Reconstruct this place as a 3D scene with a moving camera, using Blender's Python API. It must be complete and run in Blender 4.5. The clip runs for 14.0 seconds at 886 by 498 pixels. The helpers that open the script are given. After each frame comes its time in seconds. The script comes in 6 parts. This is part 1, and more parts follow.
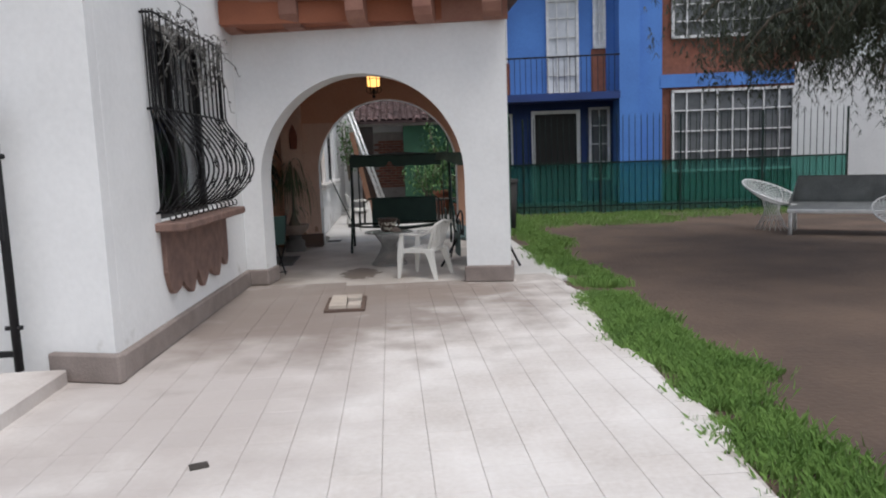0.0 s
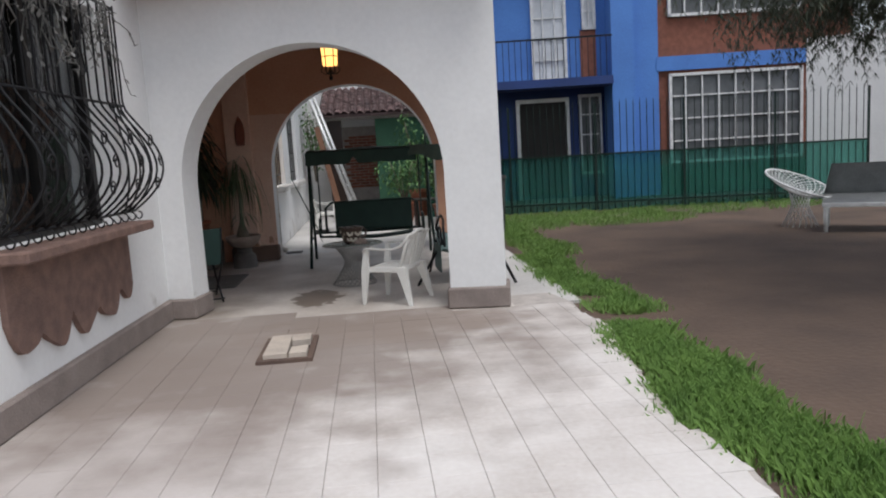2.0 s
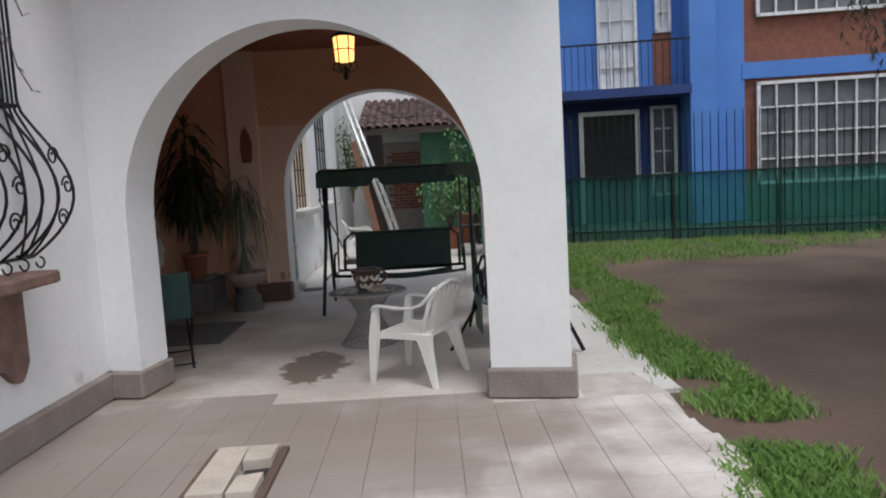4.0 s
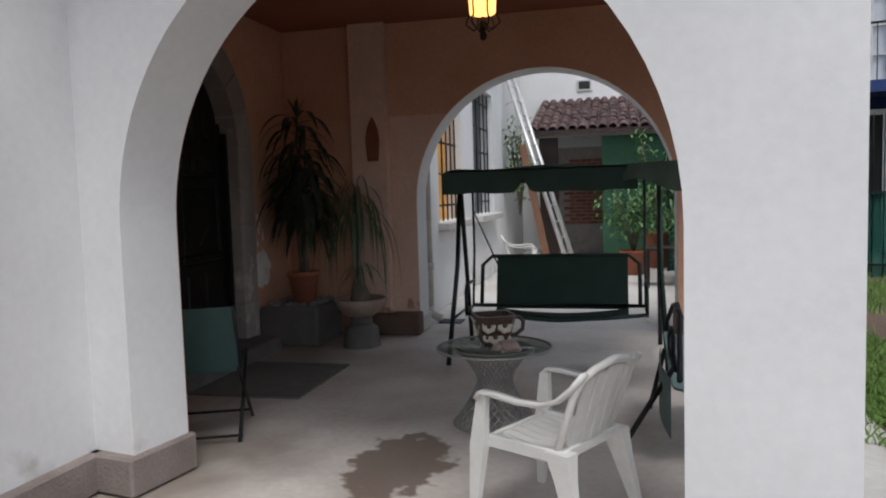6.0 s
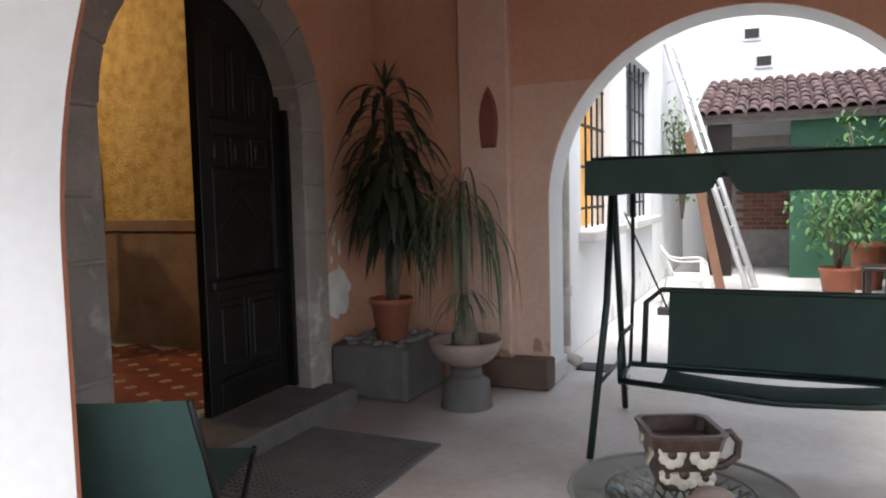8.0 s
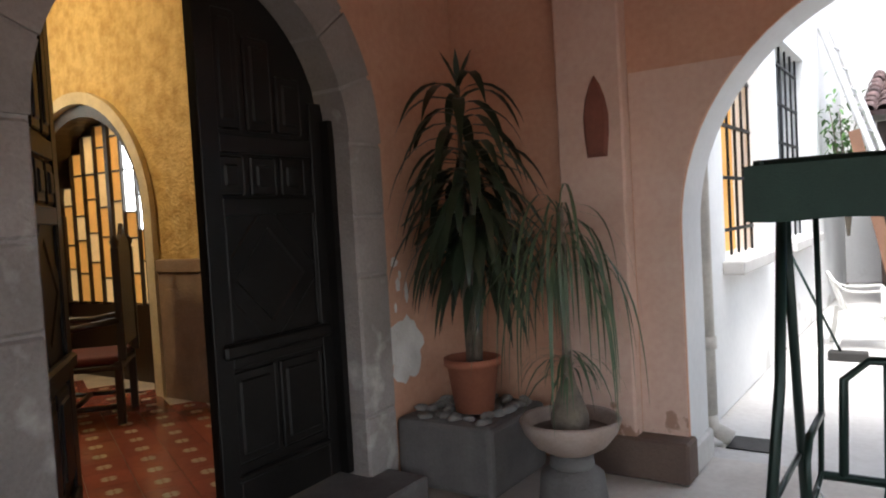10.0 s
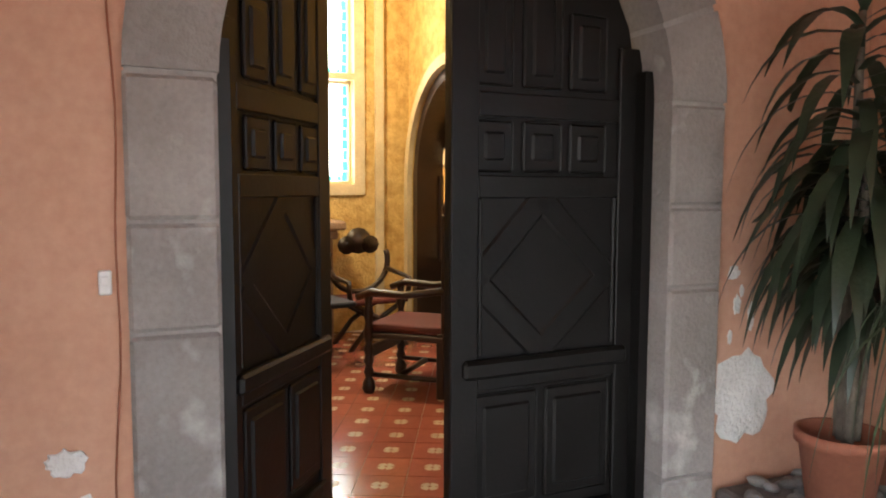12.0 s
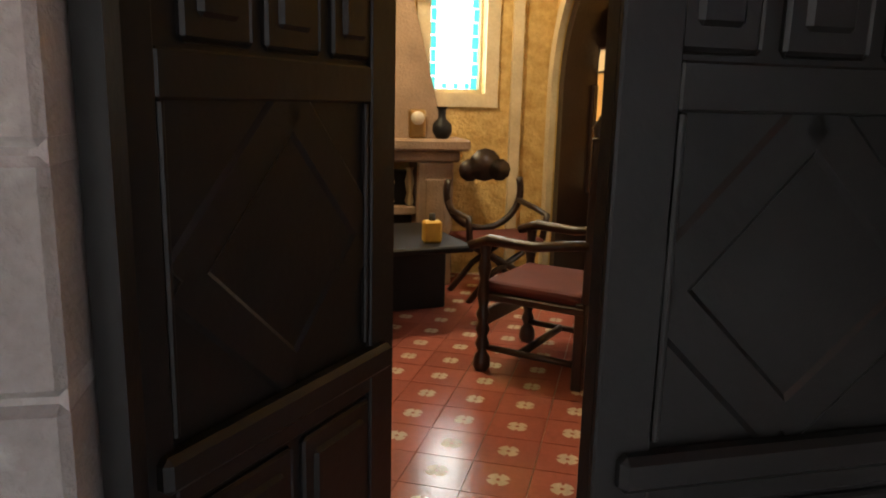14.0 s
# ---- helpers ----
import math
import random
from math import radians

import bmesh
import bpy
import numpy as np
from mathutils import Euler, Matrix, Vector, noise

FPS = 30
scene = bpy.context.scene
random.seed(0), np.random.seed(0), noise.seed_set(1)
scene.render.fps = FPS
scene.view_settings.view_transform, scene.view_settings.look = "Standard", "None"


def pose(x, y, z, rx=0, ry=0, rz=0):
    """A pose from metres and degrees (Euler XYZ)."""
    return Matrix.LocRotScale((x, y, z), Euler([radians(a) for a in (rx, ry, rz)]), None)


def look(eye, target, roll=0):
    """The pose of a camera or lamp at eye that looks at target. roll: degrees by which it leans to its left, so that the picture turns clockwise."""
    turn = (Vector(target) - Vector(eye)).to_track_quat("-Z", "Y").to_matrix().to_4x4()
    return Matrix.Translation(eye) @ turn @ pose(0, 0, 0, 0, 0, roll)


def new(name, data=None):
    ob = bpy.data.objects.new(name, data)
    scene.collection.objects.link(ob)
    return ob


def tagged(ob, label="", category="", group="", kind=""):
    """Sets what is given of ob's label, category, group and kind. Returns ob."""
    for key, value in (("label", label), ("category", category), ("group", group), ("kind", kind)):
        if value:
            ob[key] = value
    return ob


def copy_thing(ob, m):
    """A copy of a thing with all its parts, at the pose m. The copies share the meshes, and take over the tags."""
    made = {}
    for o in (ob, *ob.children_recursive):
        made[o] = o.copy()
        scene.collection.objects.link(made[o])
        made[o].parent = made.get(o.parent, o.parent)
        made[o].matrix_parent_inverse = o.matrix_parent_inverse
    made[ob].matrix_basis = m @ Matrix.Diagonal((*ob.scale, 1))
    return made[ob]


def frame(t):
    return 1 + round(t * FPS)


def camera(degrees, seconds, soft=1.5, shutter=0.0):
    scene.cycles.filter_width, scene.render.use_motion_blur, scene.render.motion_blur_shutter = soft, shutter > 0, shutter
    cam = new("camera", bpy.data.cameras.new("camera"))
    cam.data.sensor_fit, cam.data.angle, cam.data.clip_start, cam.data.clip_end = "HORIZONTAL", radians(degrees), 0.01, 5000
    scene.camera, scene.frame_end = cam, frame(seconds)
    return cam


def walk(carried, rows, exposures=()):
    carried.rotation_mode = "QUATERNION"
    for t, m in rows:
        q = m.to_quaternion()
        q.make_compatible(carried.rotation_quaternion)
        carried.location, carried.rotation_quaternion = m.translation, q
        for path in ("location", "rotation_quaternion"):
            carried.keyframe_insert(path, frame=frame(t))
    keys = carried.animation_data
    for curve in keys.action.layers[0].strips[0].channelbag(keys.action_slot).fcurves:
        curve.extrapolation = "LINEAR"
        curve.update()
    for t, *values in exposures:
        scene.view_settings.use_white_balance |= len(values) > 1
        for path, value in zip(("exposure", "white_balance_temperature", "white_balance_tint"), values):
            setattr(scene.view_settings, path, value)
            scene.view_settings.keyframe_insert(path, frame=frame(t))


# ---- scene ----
cam = camera(62.6, 14.0, soft=2.0)
PATH = [
    (0, (-0.546, 0.297, 1.443), (-0.41, 2.276, 1.192), -2.1),
    (0.5, (-0.546, 0.742, 1.406), (-0.321, 2.712, 1.139), -1.1),
    (1, (-0.457, 1.189, 1.416), (-0.319, 3.159, 1.102), -2.0),
    (1.5, (-0.403, 1.628, 1.38), (-0.231, 3.607, 1.147), -4.1),
    (2, (-0.349, 2.164, 1.391), (-0.165, 4.138, 1.13), -3.4),
    (2.5, (-0.255, 2.654, 1.379), (-0.232, 4.632, 1.085), -1.8),
    (3, (-0.161, 3.155, 1.4), (-0.066, 5.134, 1.131), -3.1),
    (5.5, (0.072, 5.65, 1.417), (-0.264, 7.616, 1.263), -2.2),
    (6, (0.096, 6.212, 1.34), (-0.368, 8.151, 1.187), -1.7),
    (6.5, (0.018, 6.732, 1.37), (-0.418, 8.67, 1.136), -2.8),
    (7, (-0.011, 7.196, 1.34), (-0.614, 9.093, 1.151), -1.9),
    (7.5, (-0.269, 7.672, 1.358), (-0.84, 9.579, 1.161), -2.6),
    (8, (-0.351, 8.1, 1.351), (-1.179, 9.914, 1.201), -1.4),
    (10.5, (-0.767, 9.497, 1.42), (-1.982, 11.081, 1.301), -2.0),
    (11, (-0.825, 9.778, 1.5), (-2.211, 11.199, 1.255), -0.8),
    (11.5, (-0.929, 9.984, 1.452), (-2.462, 11.266, 1.372), -1.8),
    (12, (-0.994, 10.229, 1.479), (-2.836, 10.99, 1.315), 0.2),
    (12.5, (-1.159, 10.36, 1.464), (-3.051, 10.91, 1.12), -1.2),
    (13, (-1.492, 10.456, 1.461), (-3.375, 10.984, 1.046), -1.9),
    (13.5, (-1.823, 10.608, 1.462), (-3.734, 11.041, 1.061), -0.4),
    (14, (-2.165, 10.708, 1.457), (-4.088, 11.085, 1.06), 1.4),
]
EXPOSURE = [(0.0, 0.45), (3.0, 0.47), (5.5, 0.7), (6.5, 0.45), (7.0, 0.65), (7.5, 1.4), (8.0, 1.95), (10.3, 2.2), (11.0, 2.5), (11.5, 3.2), (12.0, 3.45), (12.5, 3.45), (13.0, 3.3), (14.0, 2.95)]
walk(cam, [(t, look(eye, target, roll)) for t, eye, target, roll in PATH], EXPOSURE)

# ---- world and lights ----
world = bpy.data.worlds.new("overcast_sky")
scene.world = world
world.use_nodes = True
wn = world.node_tree.nodes
sky = wn.new("ShaderNodeTexSky")
sky.sky_type, sky.sun_disc = "NISHITA", False
sky.sun_elevation, sky.sun_rotation = radians(70), radians(145)
sky.air_density, sky.dust_density, sky.ozone_density = 1.0, 1.5, 1.0
grey = wn.new("ShaderNodeHueSaturation")
grey.inputs["Saturation"].default_value = 0.4
world.node_tree.links.new(sky.outputs[0], grey.inputs["Color"])
world.node_tree.links.new(grey.outputs[0], wn["Background"].inputs[0])
wn["Background"].inputs[1].default_value = 0.13
sun = new("sun", bpy.data.lights.new("sun", "SUN"))
sun.data.energy, sun.data.angle, sun.data.color = 1.25, radians(25), (1.0, 0.985, 0.97)
sun.matrix_world = look((2.5, -4.8, 12), (0, 0, 0))


def point_lamp(name, place, watts, color, radius):
    ob = new(name, bpy.data.lights.new(name, "POINT"))
    ob.data.energy, ob.data.color, ob.data.shadow_soft_size = watts, color, radius
    ob.location = place
    return ob


point_lamp("lantern_bulb", (-0.72, 10.9, 2.56), 2.5, (1.0, 0.62, 0.28), 0.03)
point_lamp("hall_lamp", (-6.4, 11.0, 3.1), 21, (1.0, 0.80, 0.47), 0.15)

# ---- materials ----
MATS = {}


def mat(name, color, second=None, rough=0.8, metal=0.0, scale=3.0, fine=40.0, bump=0.15, amount=0.5, vary=0.0, spec=0.5, patch=None, blotches=()):
    """Procedural paint, stone, soil, metal: two colours mixed by coarse and fine noise, with relief.
    patch: (colour, scale, low, high, z0, z1) worn patches between two heights."""
    m = bpy.data.materials.new(name)
    m.use_nodes = True
    n, l = m.node_tree.nodes, m.node_tree.links
    b = n["Principled BSDF"]
    b.inputs["Roughness"].default_value, b.inputs["Metallic"].default_value = rough, metal
    b.inputs["Specular IOR Level"].default_value = spec
    geo = n.new("ShaderNodeNewGeometry")
    coarse, grain = n.new("ShaderNodeTexNoise"), n.new("ShaderNodeTexNoise")
    for t, sc, det in ((coarse, scale, 5.0), (grain, fine, 3.0)):
        t.inputs["Scale"].default_value, t.inputs["Detail"].default_value = sc, det
        l.new(geo.outputs["Position"], t.inputs["Vector"])
    second = second or tuple(c * 0.72 for c in color)
    ramp = n.new("ShaderNodeValToRGB")
    ramp.color_ramp.elements[0].position, ramp.color_ramp.elements[1].position = 0.5 - 0.28 * (1 - amount) - 0.05, 0.78 - 0.1 * amount
    ramp.color_ramp.elements[0].color, ramp.color_ramp.elements[1].color = (*color, 1), (*second, 1)
    l.new(coarse.outputs["Fac"], ramp.inputs["Fac"])
    out = ramp.outputs["Color"]
    mix = n.new("ShaderNodeMix")
    mix.data_type, mix.blend_type = "RGBA", "OVERLAY"
    mix.inputs["Factor"].default_value = 0.18
    l.new(out, mix.inputs[6])
    l.new(grain.outputs["Fac"], mix.inputs[7])
    out = mix.outputs[2]
    if patch:
        pc, psc, lo, hi, z0, z1 = patch
        pn = n.new("ShaderNodeTexNoise")
        pn.inputs["Scale"].default_value, pn.inputs["Detail"].default_value = psc, 6.0
        l.new(geo.outputs["Position"], pn.inputs["Vector"])
        sep = n.new("ShaderNodeSeparateXYZ")
        l.new(geo.outputs["Position"], sep.inputs[0])
        mr = n.new("ShaderNodeMapRange")
        for k, v in enumerate((z0, z1, 0.25, 0.0)):
            mr.inputs[k + 1].default_value = v
        l.new(sep.outputs[2], mr.inputs[0])
        add = n.new("ShaderNodeMath")
        l.new(pn.outputs["Fac"], add.inputs[0])
        l.new(mr.outputs[0], add.inputs[1])
        edge = n.new("ShaderNodeMapRange")
        edge.inputs[1].default_value, edge.inputs[2].default_value = lo, hi
        l.new(add.outputs[0], edge.inputs[0])
        pm = n.new("ShaderNodeMix")
        pm.data_type = "RGBA"
        l.new(edge.outputs[0], pm.inputs["Factor"])
        l.new(out, pm.inputs[6])
        pm.inputs[7].default_value = (*pc, 1)
        out = pm.outputs[2]
    for cx, cy, rx, ry, sc, *hard in blotches:
        # a blotch with a ragged outline on the floor: stains and broad darker areas
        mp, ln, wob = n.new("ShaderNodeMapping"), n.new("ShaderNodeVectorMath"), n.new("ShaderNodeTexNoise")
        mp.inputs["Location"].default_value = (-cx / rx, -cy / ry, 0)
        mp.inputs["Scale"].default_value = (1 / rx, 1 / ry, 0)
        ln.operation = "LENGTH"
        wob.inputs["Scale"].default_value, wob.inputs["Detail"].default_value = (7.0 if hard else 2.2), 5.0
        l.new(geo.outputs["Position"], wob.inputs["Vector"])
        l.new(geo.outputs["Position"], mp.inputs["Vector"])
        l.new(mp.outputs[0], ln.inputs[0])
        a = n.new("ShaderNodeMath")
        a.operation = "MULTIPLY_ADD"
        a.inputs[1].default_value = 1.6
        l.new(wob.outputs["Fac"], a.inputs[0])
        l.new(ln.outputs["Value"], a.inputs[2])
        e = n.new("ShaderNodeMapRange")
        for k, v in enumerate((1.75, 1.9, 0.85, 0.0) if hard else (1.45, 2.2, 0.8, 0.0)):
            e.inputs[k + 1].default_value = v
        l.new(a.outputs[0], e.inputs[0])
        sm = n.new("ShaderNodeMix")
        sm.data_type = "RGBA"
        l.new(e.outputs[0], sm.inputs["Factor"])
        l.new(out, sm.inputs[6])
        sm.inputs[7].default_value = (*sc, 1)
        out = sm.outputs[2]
    if vary:
        info, hsv = n.new("ShaderNodeObjectInfo"), n.new("ShaderNodeHueSaturation")
        r = n.new("ShaderNodeMapRange")
        r.inputs[3].default_value, r.inputs[4].default_value = 1 - vary, 1 + vary
        l.new(info.outputs["Random"], r.inputs[0])
        l.new(r.outputs[0], hsv.inputs["Value"])
        l.new(out, hsv.inputs["Color"])
        out = hsv.outputs[0]
    l.new(out, b.inputs["Base Color"])
    if bump:
        bm_, add2 = n.new("ShaderNodeBump"), n.new("ShaderNodeMath")
        l.new(coarse.outputs["Fac"], add2.inputs[0])
        l.new(grain.outputs["Fac"], add2.inputs[1])
        l.new(add2.outputs[0], bm_.inputs["Height"])
        bm_.inputs["Strength"].default_value, bm_.inputs["Distance"].default_value = bump, 0.02
        l.new(bm_.outputs[0], b.inputs["Normal"])
    MATS[name] = m
    return m


def glow(name, color, strength):
    m = mat(name, color, bump=0)
    b = m.node_tree.nodes["Principled BSDF"]
    b.inputs["Emission Color"].default_value, b.inputs["Emission Strength"].default_value = (*color, 1), strength
    return m


def glass(name, color, rough=0.02):
    m = bpy.data.materials.new(name)
    m.use_nodes = True
    n, l = m.node_tree.nodes, m.node_tree.links
    clear, gloss, fres, mx = n.new("ShaderNodeBsdfTransparent"), n.new("ShaderNodeBsdfGlossy"), n.new("ShaderNodeLayerWeight"), n.new("ShaderNodeMixShader")
    clear.inputs[0].default_value, gloss.inputs["Roughness"].default_value = (*color, 1), rough
    curve = n.new("ShaderNodeMath")
    curve.operation = "POWER"
    curve.inputs[1].default_value = 4.0
    fres.inputs[0].default_value = 0.5
    l.new(fres.outputs["Facing"], curve.inputs[0])
    base = n.new("ShaderNodeMath")
    base.operation = "MULTIPLY_ADD"
    base.inputs[1].default_value, base.inputs[2].default_value = 0.7, 0.04
    l.new(curve.outputs[0], base.inputs[0])
    l.new(base.outputs[0], mx.inputs[0])
    l.new(clear.outputs[0], mx.inputs[1])
    l.new(gloss.outputs[0], mx.inputs[2])
    l.new(mx.outputs[0], n["Material Output"].inputs[0])
    return m


WHITE = mat("white_stucco", (0.80, 0.80, 0.80), (0.70, 0.70, 0.70), 0.9, scale=1.3, fine=22, bump=0.06, amount=0.3, patch=((0.55, 0.54, 0.52), 2.5, 0.83, 0.9, 0.1, 0.9))
CORAL = mat("terracotta_plaster", (0.64, 0.38, 0.265), (0.56, 0.30, 0.195), 0.85, scale=1.6, fine=30, bump=0.05, amount=0.4)
# deeper copy of CORAL: the porch's shade is put into this colour
CORAL_SHADED = mat("terracotta_plaster_shaded", (0.36, 0.13, 0.07), (0.28, 0.10, 0.055), 0.85, scale=1.8, fine=50, bump=0.12)
SALMON = mat("faded_salmon_plaster", (0.70, 0.51, 0.42), (0.62, 0.42, 0.33), 0.85, scale=2.2, fine=30, bump=0.05, patch=((0.40, 0.24, 0.17), 6, 0.80, 0.84, 0.2, 0.6))
PLINTH = mat("grey_brown_plinth", (0.27, 0.225, 0.205), (0.19, 0.155, 0.14), 0.9, scale=4, fine=70, bump=0.3)
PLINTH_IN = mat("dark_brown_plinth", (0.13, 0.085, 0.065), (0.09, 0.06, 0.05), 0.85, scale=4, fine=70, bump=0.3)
CANTERA = mat("grey_quarry_stone", (0.33, 0.30, 0.28), (0.23, 0.205, 0.19), 0.9, scale=3.5, fine=60, bump=0.35, vary=0.12, patch=((0.48, 0.46, 0.43), 7, 0.74, 0.9, 0.0, 3.0))
MORTAR = mat("pale_mortar", (0.36, 0.33, 0.31), None, 0.95, scale=8, fine=80, bump=0.3)
PINKSTONE = mat("pink_carved_stone", (0.25, 0.155, 0.125), (0.15, 0.095, 0.08), 0.95, scale=9, fine=60, bump=0.6)
CORBEL = mat("terracotta_corbel", (0.36, 0.19, 0.14), (0.27, 0.13, 0.1), 0.85, scale=5, fine=60, bump=0.25, vary=0.12)
# first entry darkens the left of the paving; the others are brown stains
PAVE = mat("pale_paving_tile", (0.70, 0.66, 0.63), (0.54, 0.49, 0.455), 0.75, scale=1.6, fine=30, bump=0.15, vary=0.03, blotches=((-1.9, 5.6, 1.1, 2.4, (0.45, 0.40, 0.375)), (-1.4, 7.8, 2.2, 1.9, (0.21, 0.165, 0.14)), (-0.2, 8.1, 1.0, 0.5, (0.26, 0.21, 0.18))))
GROUT = mat("paving_grout", (0.53, 0.48, 0.445), None, 0.95, scale=6, fine=60, bump=0.3)
SOIL = mat("bare_brown_soil", (0.135, 0.09, 0.065), (0.07, 0.048, 0.038), 0.95, scale=0.9, fine=24, bump=0.6)
# hard entry: a brown stain; soft entries: darker floor by door, corner and swing
CONCRETE = mat("worn_porch_concrete", (0.62, 0.575, 0.53), (0.43, 0.38, 0.34), 0.55, scale=1.5, fine=22, bump=0.15, amount=0.7, blotches=((-0.98, 9.62, 0.25, 0.42, (0.13, 0.09, 0.065), 1), (-2.75, 11.7, 0.55, 1.7, (0.27, 0.235, 0.21)), (-2.5, 9.4, 0.9, 0.7, (0.22, 0.18, 0.15)), (0.15, 11.55, 0.5, 0.3, (0.27, 0.24, 0.22))))
PATIO = mat("pale_patio_concrete", (0.62, 0.60, 0.58), (0.48, 0.46, 0.44), 0.7, scale=1.2, fine=22, bump=0.15)
IRON = mat("black_wrought_iron", (0.02, 0.02, 0.022), None, 0.5, 0.6, scale=9, fine=90, bump=0.1)
GREENIRON = mat("dark_green_tube", (0.012, 0.03, 0.024), None, 0.4, 0.3, scale=9, fine=90, bump=0.05)
CANVAS = mat("dark_green_canvas", (0.02, 0.045, 0.035), (0.014, 0.032, 0.026), 0.85, scale=6, fine=220, bump=0.2)
CANVASLT = mat("faded_green_canvas", (0.10, 0.15, 0.13), (0.06, 0.10, 0.085), 0.85, scale=6, fine=200, bump=0.2)
TEAL = mat("teal_fabric", (0.028, 0.068, 0.06), (0.02, 0.05, 0.045), 0.8, scale=6, fine=200, bump=0.2)
AQUA = mat("pale_aqua_fabric", (0.16, 0.235, 0.225), (0.12, 0.18, 0.175), 0.8, scale=6, fine=200, bump=0.2)
PLASTIC = mat("white_plastic", (0.78, 0.77, 0.74), (0.66, 0.65, 0.61), 0.38, scale=6, fine=60, bump=0.03)
BLUE = mat("cobalt_blue_paint", (0.085, 0.235, 0.62), (0.07, 0.19, 0.53), 0.7, scale=1.0, fine=30, bump=0.1)
BLUEDK = mat("dark_blue_paint", (0.02, 0.05, 0.19), None, 0.7, scale=1.0, fine=30, bump=0.1)
BRICK = mat("red_brick", (0.27, 0.105, 0.07), (0.19, 0.075, 0.05), 0.9, scale=9, fine=60, bump=0.3, vary=0.2)
WHITEMETAL = mat("white_painted_metal", (0.80, 0.80, 0.80), None, 0.45, scale=8, fine=60, bump=0.03)
GREENSHEET = mat("green_fence_sheet", (0.04, 0.20, 0.17), (0.03, 0.14, 0.12), 0.6, scale=1.5, fine=40, bump=0.15)
GREENWALL = mat("dark_green_painted_wall", (0.03, 0.11, 0.06), (0.02, 0.075, 0.04), 0.7, scale=2, fine=40, bump=0.15)
DARKSTONE = mat("dark_damp_stone", (0.15, 0.14, 0.135), (0.09, 0.085, 0.08), 0.8, scale=5, fine=60, bump=0.3)
DARKWOOD = mat("dark_stained_wood", (0.011, 0.010, 0.0095), (0.006, 0.0055, 0.005), 0.42, scale=5, fine=45, bump=0.05, spec=0.3)
BROWNWOOD = mat("dark_brown_carved_wood", (0.026, 0.012, 0.008), (0.014, 0.007, 0.005), 0.35, scale=6, fine=50, bump=0.15)
REDSEAT = mat("dark_red_velvet", (0.10, 0.016, 0.012), (0.065, 0.012, 0.009), 0.85, scale=7, fine=160, bump=0.1)
OCHRE = mat("ochre_sponged_plaster", (0.64, 0.45, 0.18), (0.43, 0.265, 0.08), 0.8, scale=11, fine=40, bump=0.8, amount=0.7)
CREAM = mat("cream_stone_trim", (0.66, 0.55, 0.36), None, 0.7, scale=5, fine=50, bump=0.1)
FIRESTONE = mat("rose_fireplace_stone", (0.30, 0.20, 0.135), (0.20, 0.13, 0.085), 0.8, scale=5, fine=60, bump=0.3)
REDTILE = mat("red_floor_tile", (0.31, 0.095, 0.075), (0.24, 0.075, 0.06), 0.16, scale=4, fine=50, bump=0.04, vary=0.1)
PALEINLAY = mat("pale_tile_inlay", (0.60, 0.50, 0.40), None, 0.25, scale=12, fine=60, bump=0.03)
TERRAPOT = mat("terracotta_pot", (0.38, 0.135, 0.075), (0.30, 0.10, 0.06), 0.8, scale=6, fine=60, bump=0.15)
BOWLMAT = mat("pale_clay_bowl", (0.34, 0.27, 0.23), (0.25, 0.185, 0.155), 0.8, scale=6, fine=60, bump=0.2)
BARK = mat("grey_bark", (0.20, 0.165, 0.125), (0.12, 0.10, 0.08), 0.9, scale=14, fine=60, bump=0.5)
LEAFDK = mat("dark_green_leaf", (0.035, 0.055, 0.028), (0.02, 0.032, 0.018), 0.4, scale=10, fine=40, bump=0.1, vary=0.1)
LEAFPONY = mat("grey_green_leaf", (0.085, 0.125, 0.065), (0.05, 0.08, 0.04), 0.5, scale=10, fine=40, bump=0.1)
LEAFLT = mat("bright_green_leaf", (0.09, 0.20, 0.05), (0.05, 0.12, 0.03), 0.55, scale=5, fine=40, bump=0.1)
NEEDLE = mat("dark_drooping_foliage", (0.05, 0.065, 0.038), (0.028, 0.038, 0.022), 0.6, scale=4, fine=30, bump=0.1)
GRASS = mat("lawn_grass", (0.20, 0.33, 0.08), (0.13, 0.24, 0.055), 0.6, scale=3, fine=20, bump=0.0)
ROOFTILE = mat("weathered_roof_tile", (0.14, 0.085, 0.082), (0.075, 0.052, 0.052), 0.85, scale=5, fine=40, bump=0.3, vary=0.3)
STEEL = mat("aluminium", (0.66, 0.66, 0.66), (0.52, 0.52, 0.52), 0.4, 0.5, scale=8, fine=80, bump=0.05)
# grey table rim; on the white wire base the grey stands for shade
GREYWIRE = mat("shaded_grey_wire", (0.36, 0.35, 0.33), None, 0.5, 0.2, scale=10, fine=80, bump=0.05)
PEELED = mat("bare_white_plaster", (0.80, 0.79, 0.76), (0.64, 0.62, 0.59), 0.95, scale=9, fine=60, bump=0.5)
# near black; inside rooms and openings the colour itself stands for shade
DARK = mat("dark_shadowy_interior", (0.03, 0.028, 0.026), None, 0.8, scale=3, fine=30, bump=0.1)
CURTAIN = mat("grey_brown_curtain", (0.085, 0.07, 0.06), (0.04, 0.035, 0.03), 0.9, scale=5, fine=90, bump=0.3)
RUBBER = mat("dark_rubber_mat", (0.15, 0.145, 0.14), None, 0.7, scale=8, fine=90, bump=0.2)
STONE = mat("grey_pebble", (0.24, 0.235, 0.22), (0.14, 0.135, 0.13), 0.85, scale=12, fine=60, bump=0.3, vary=0.25)
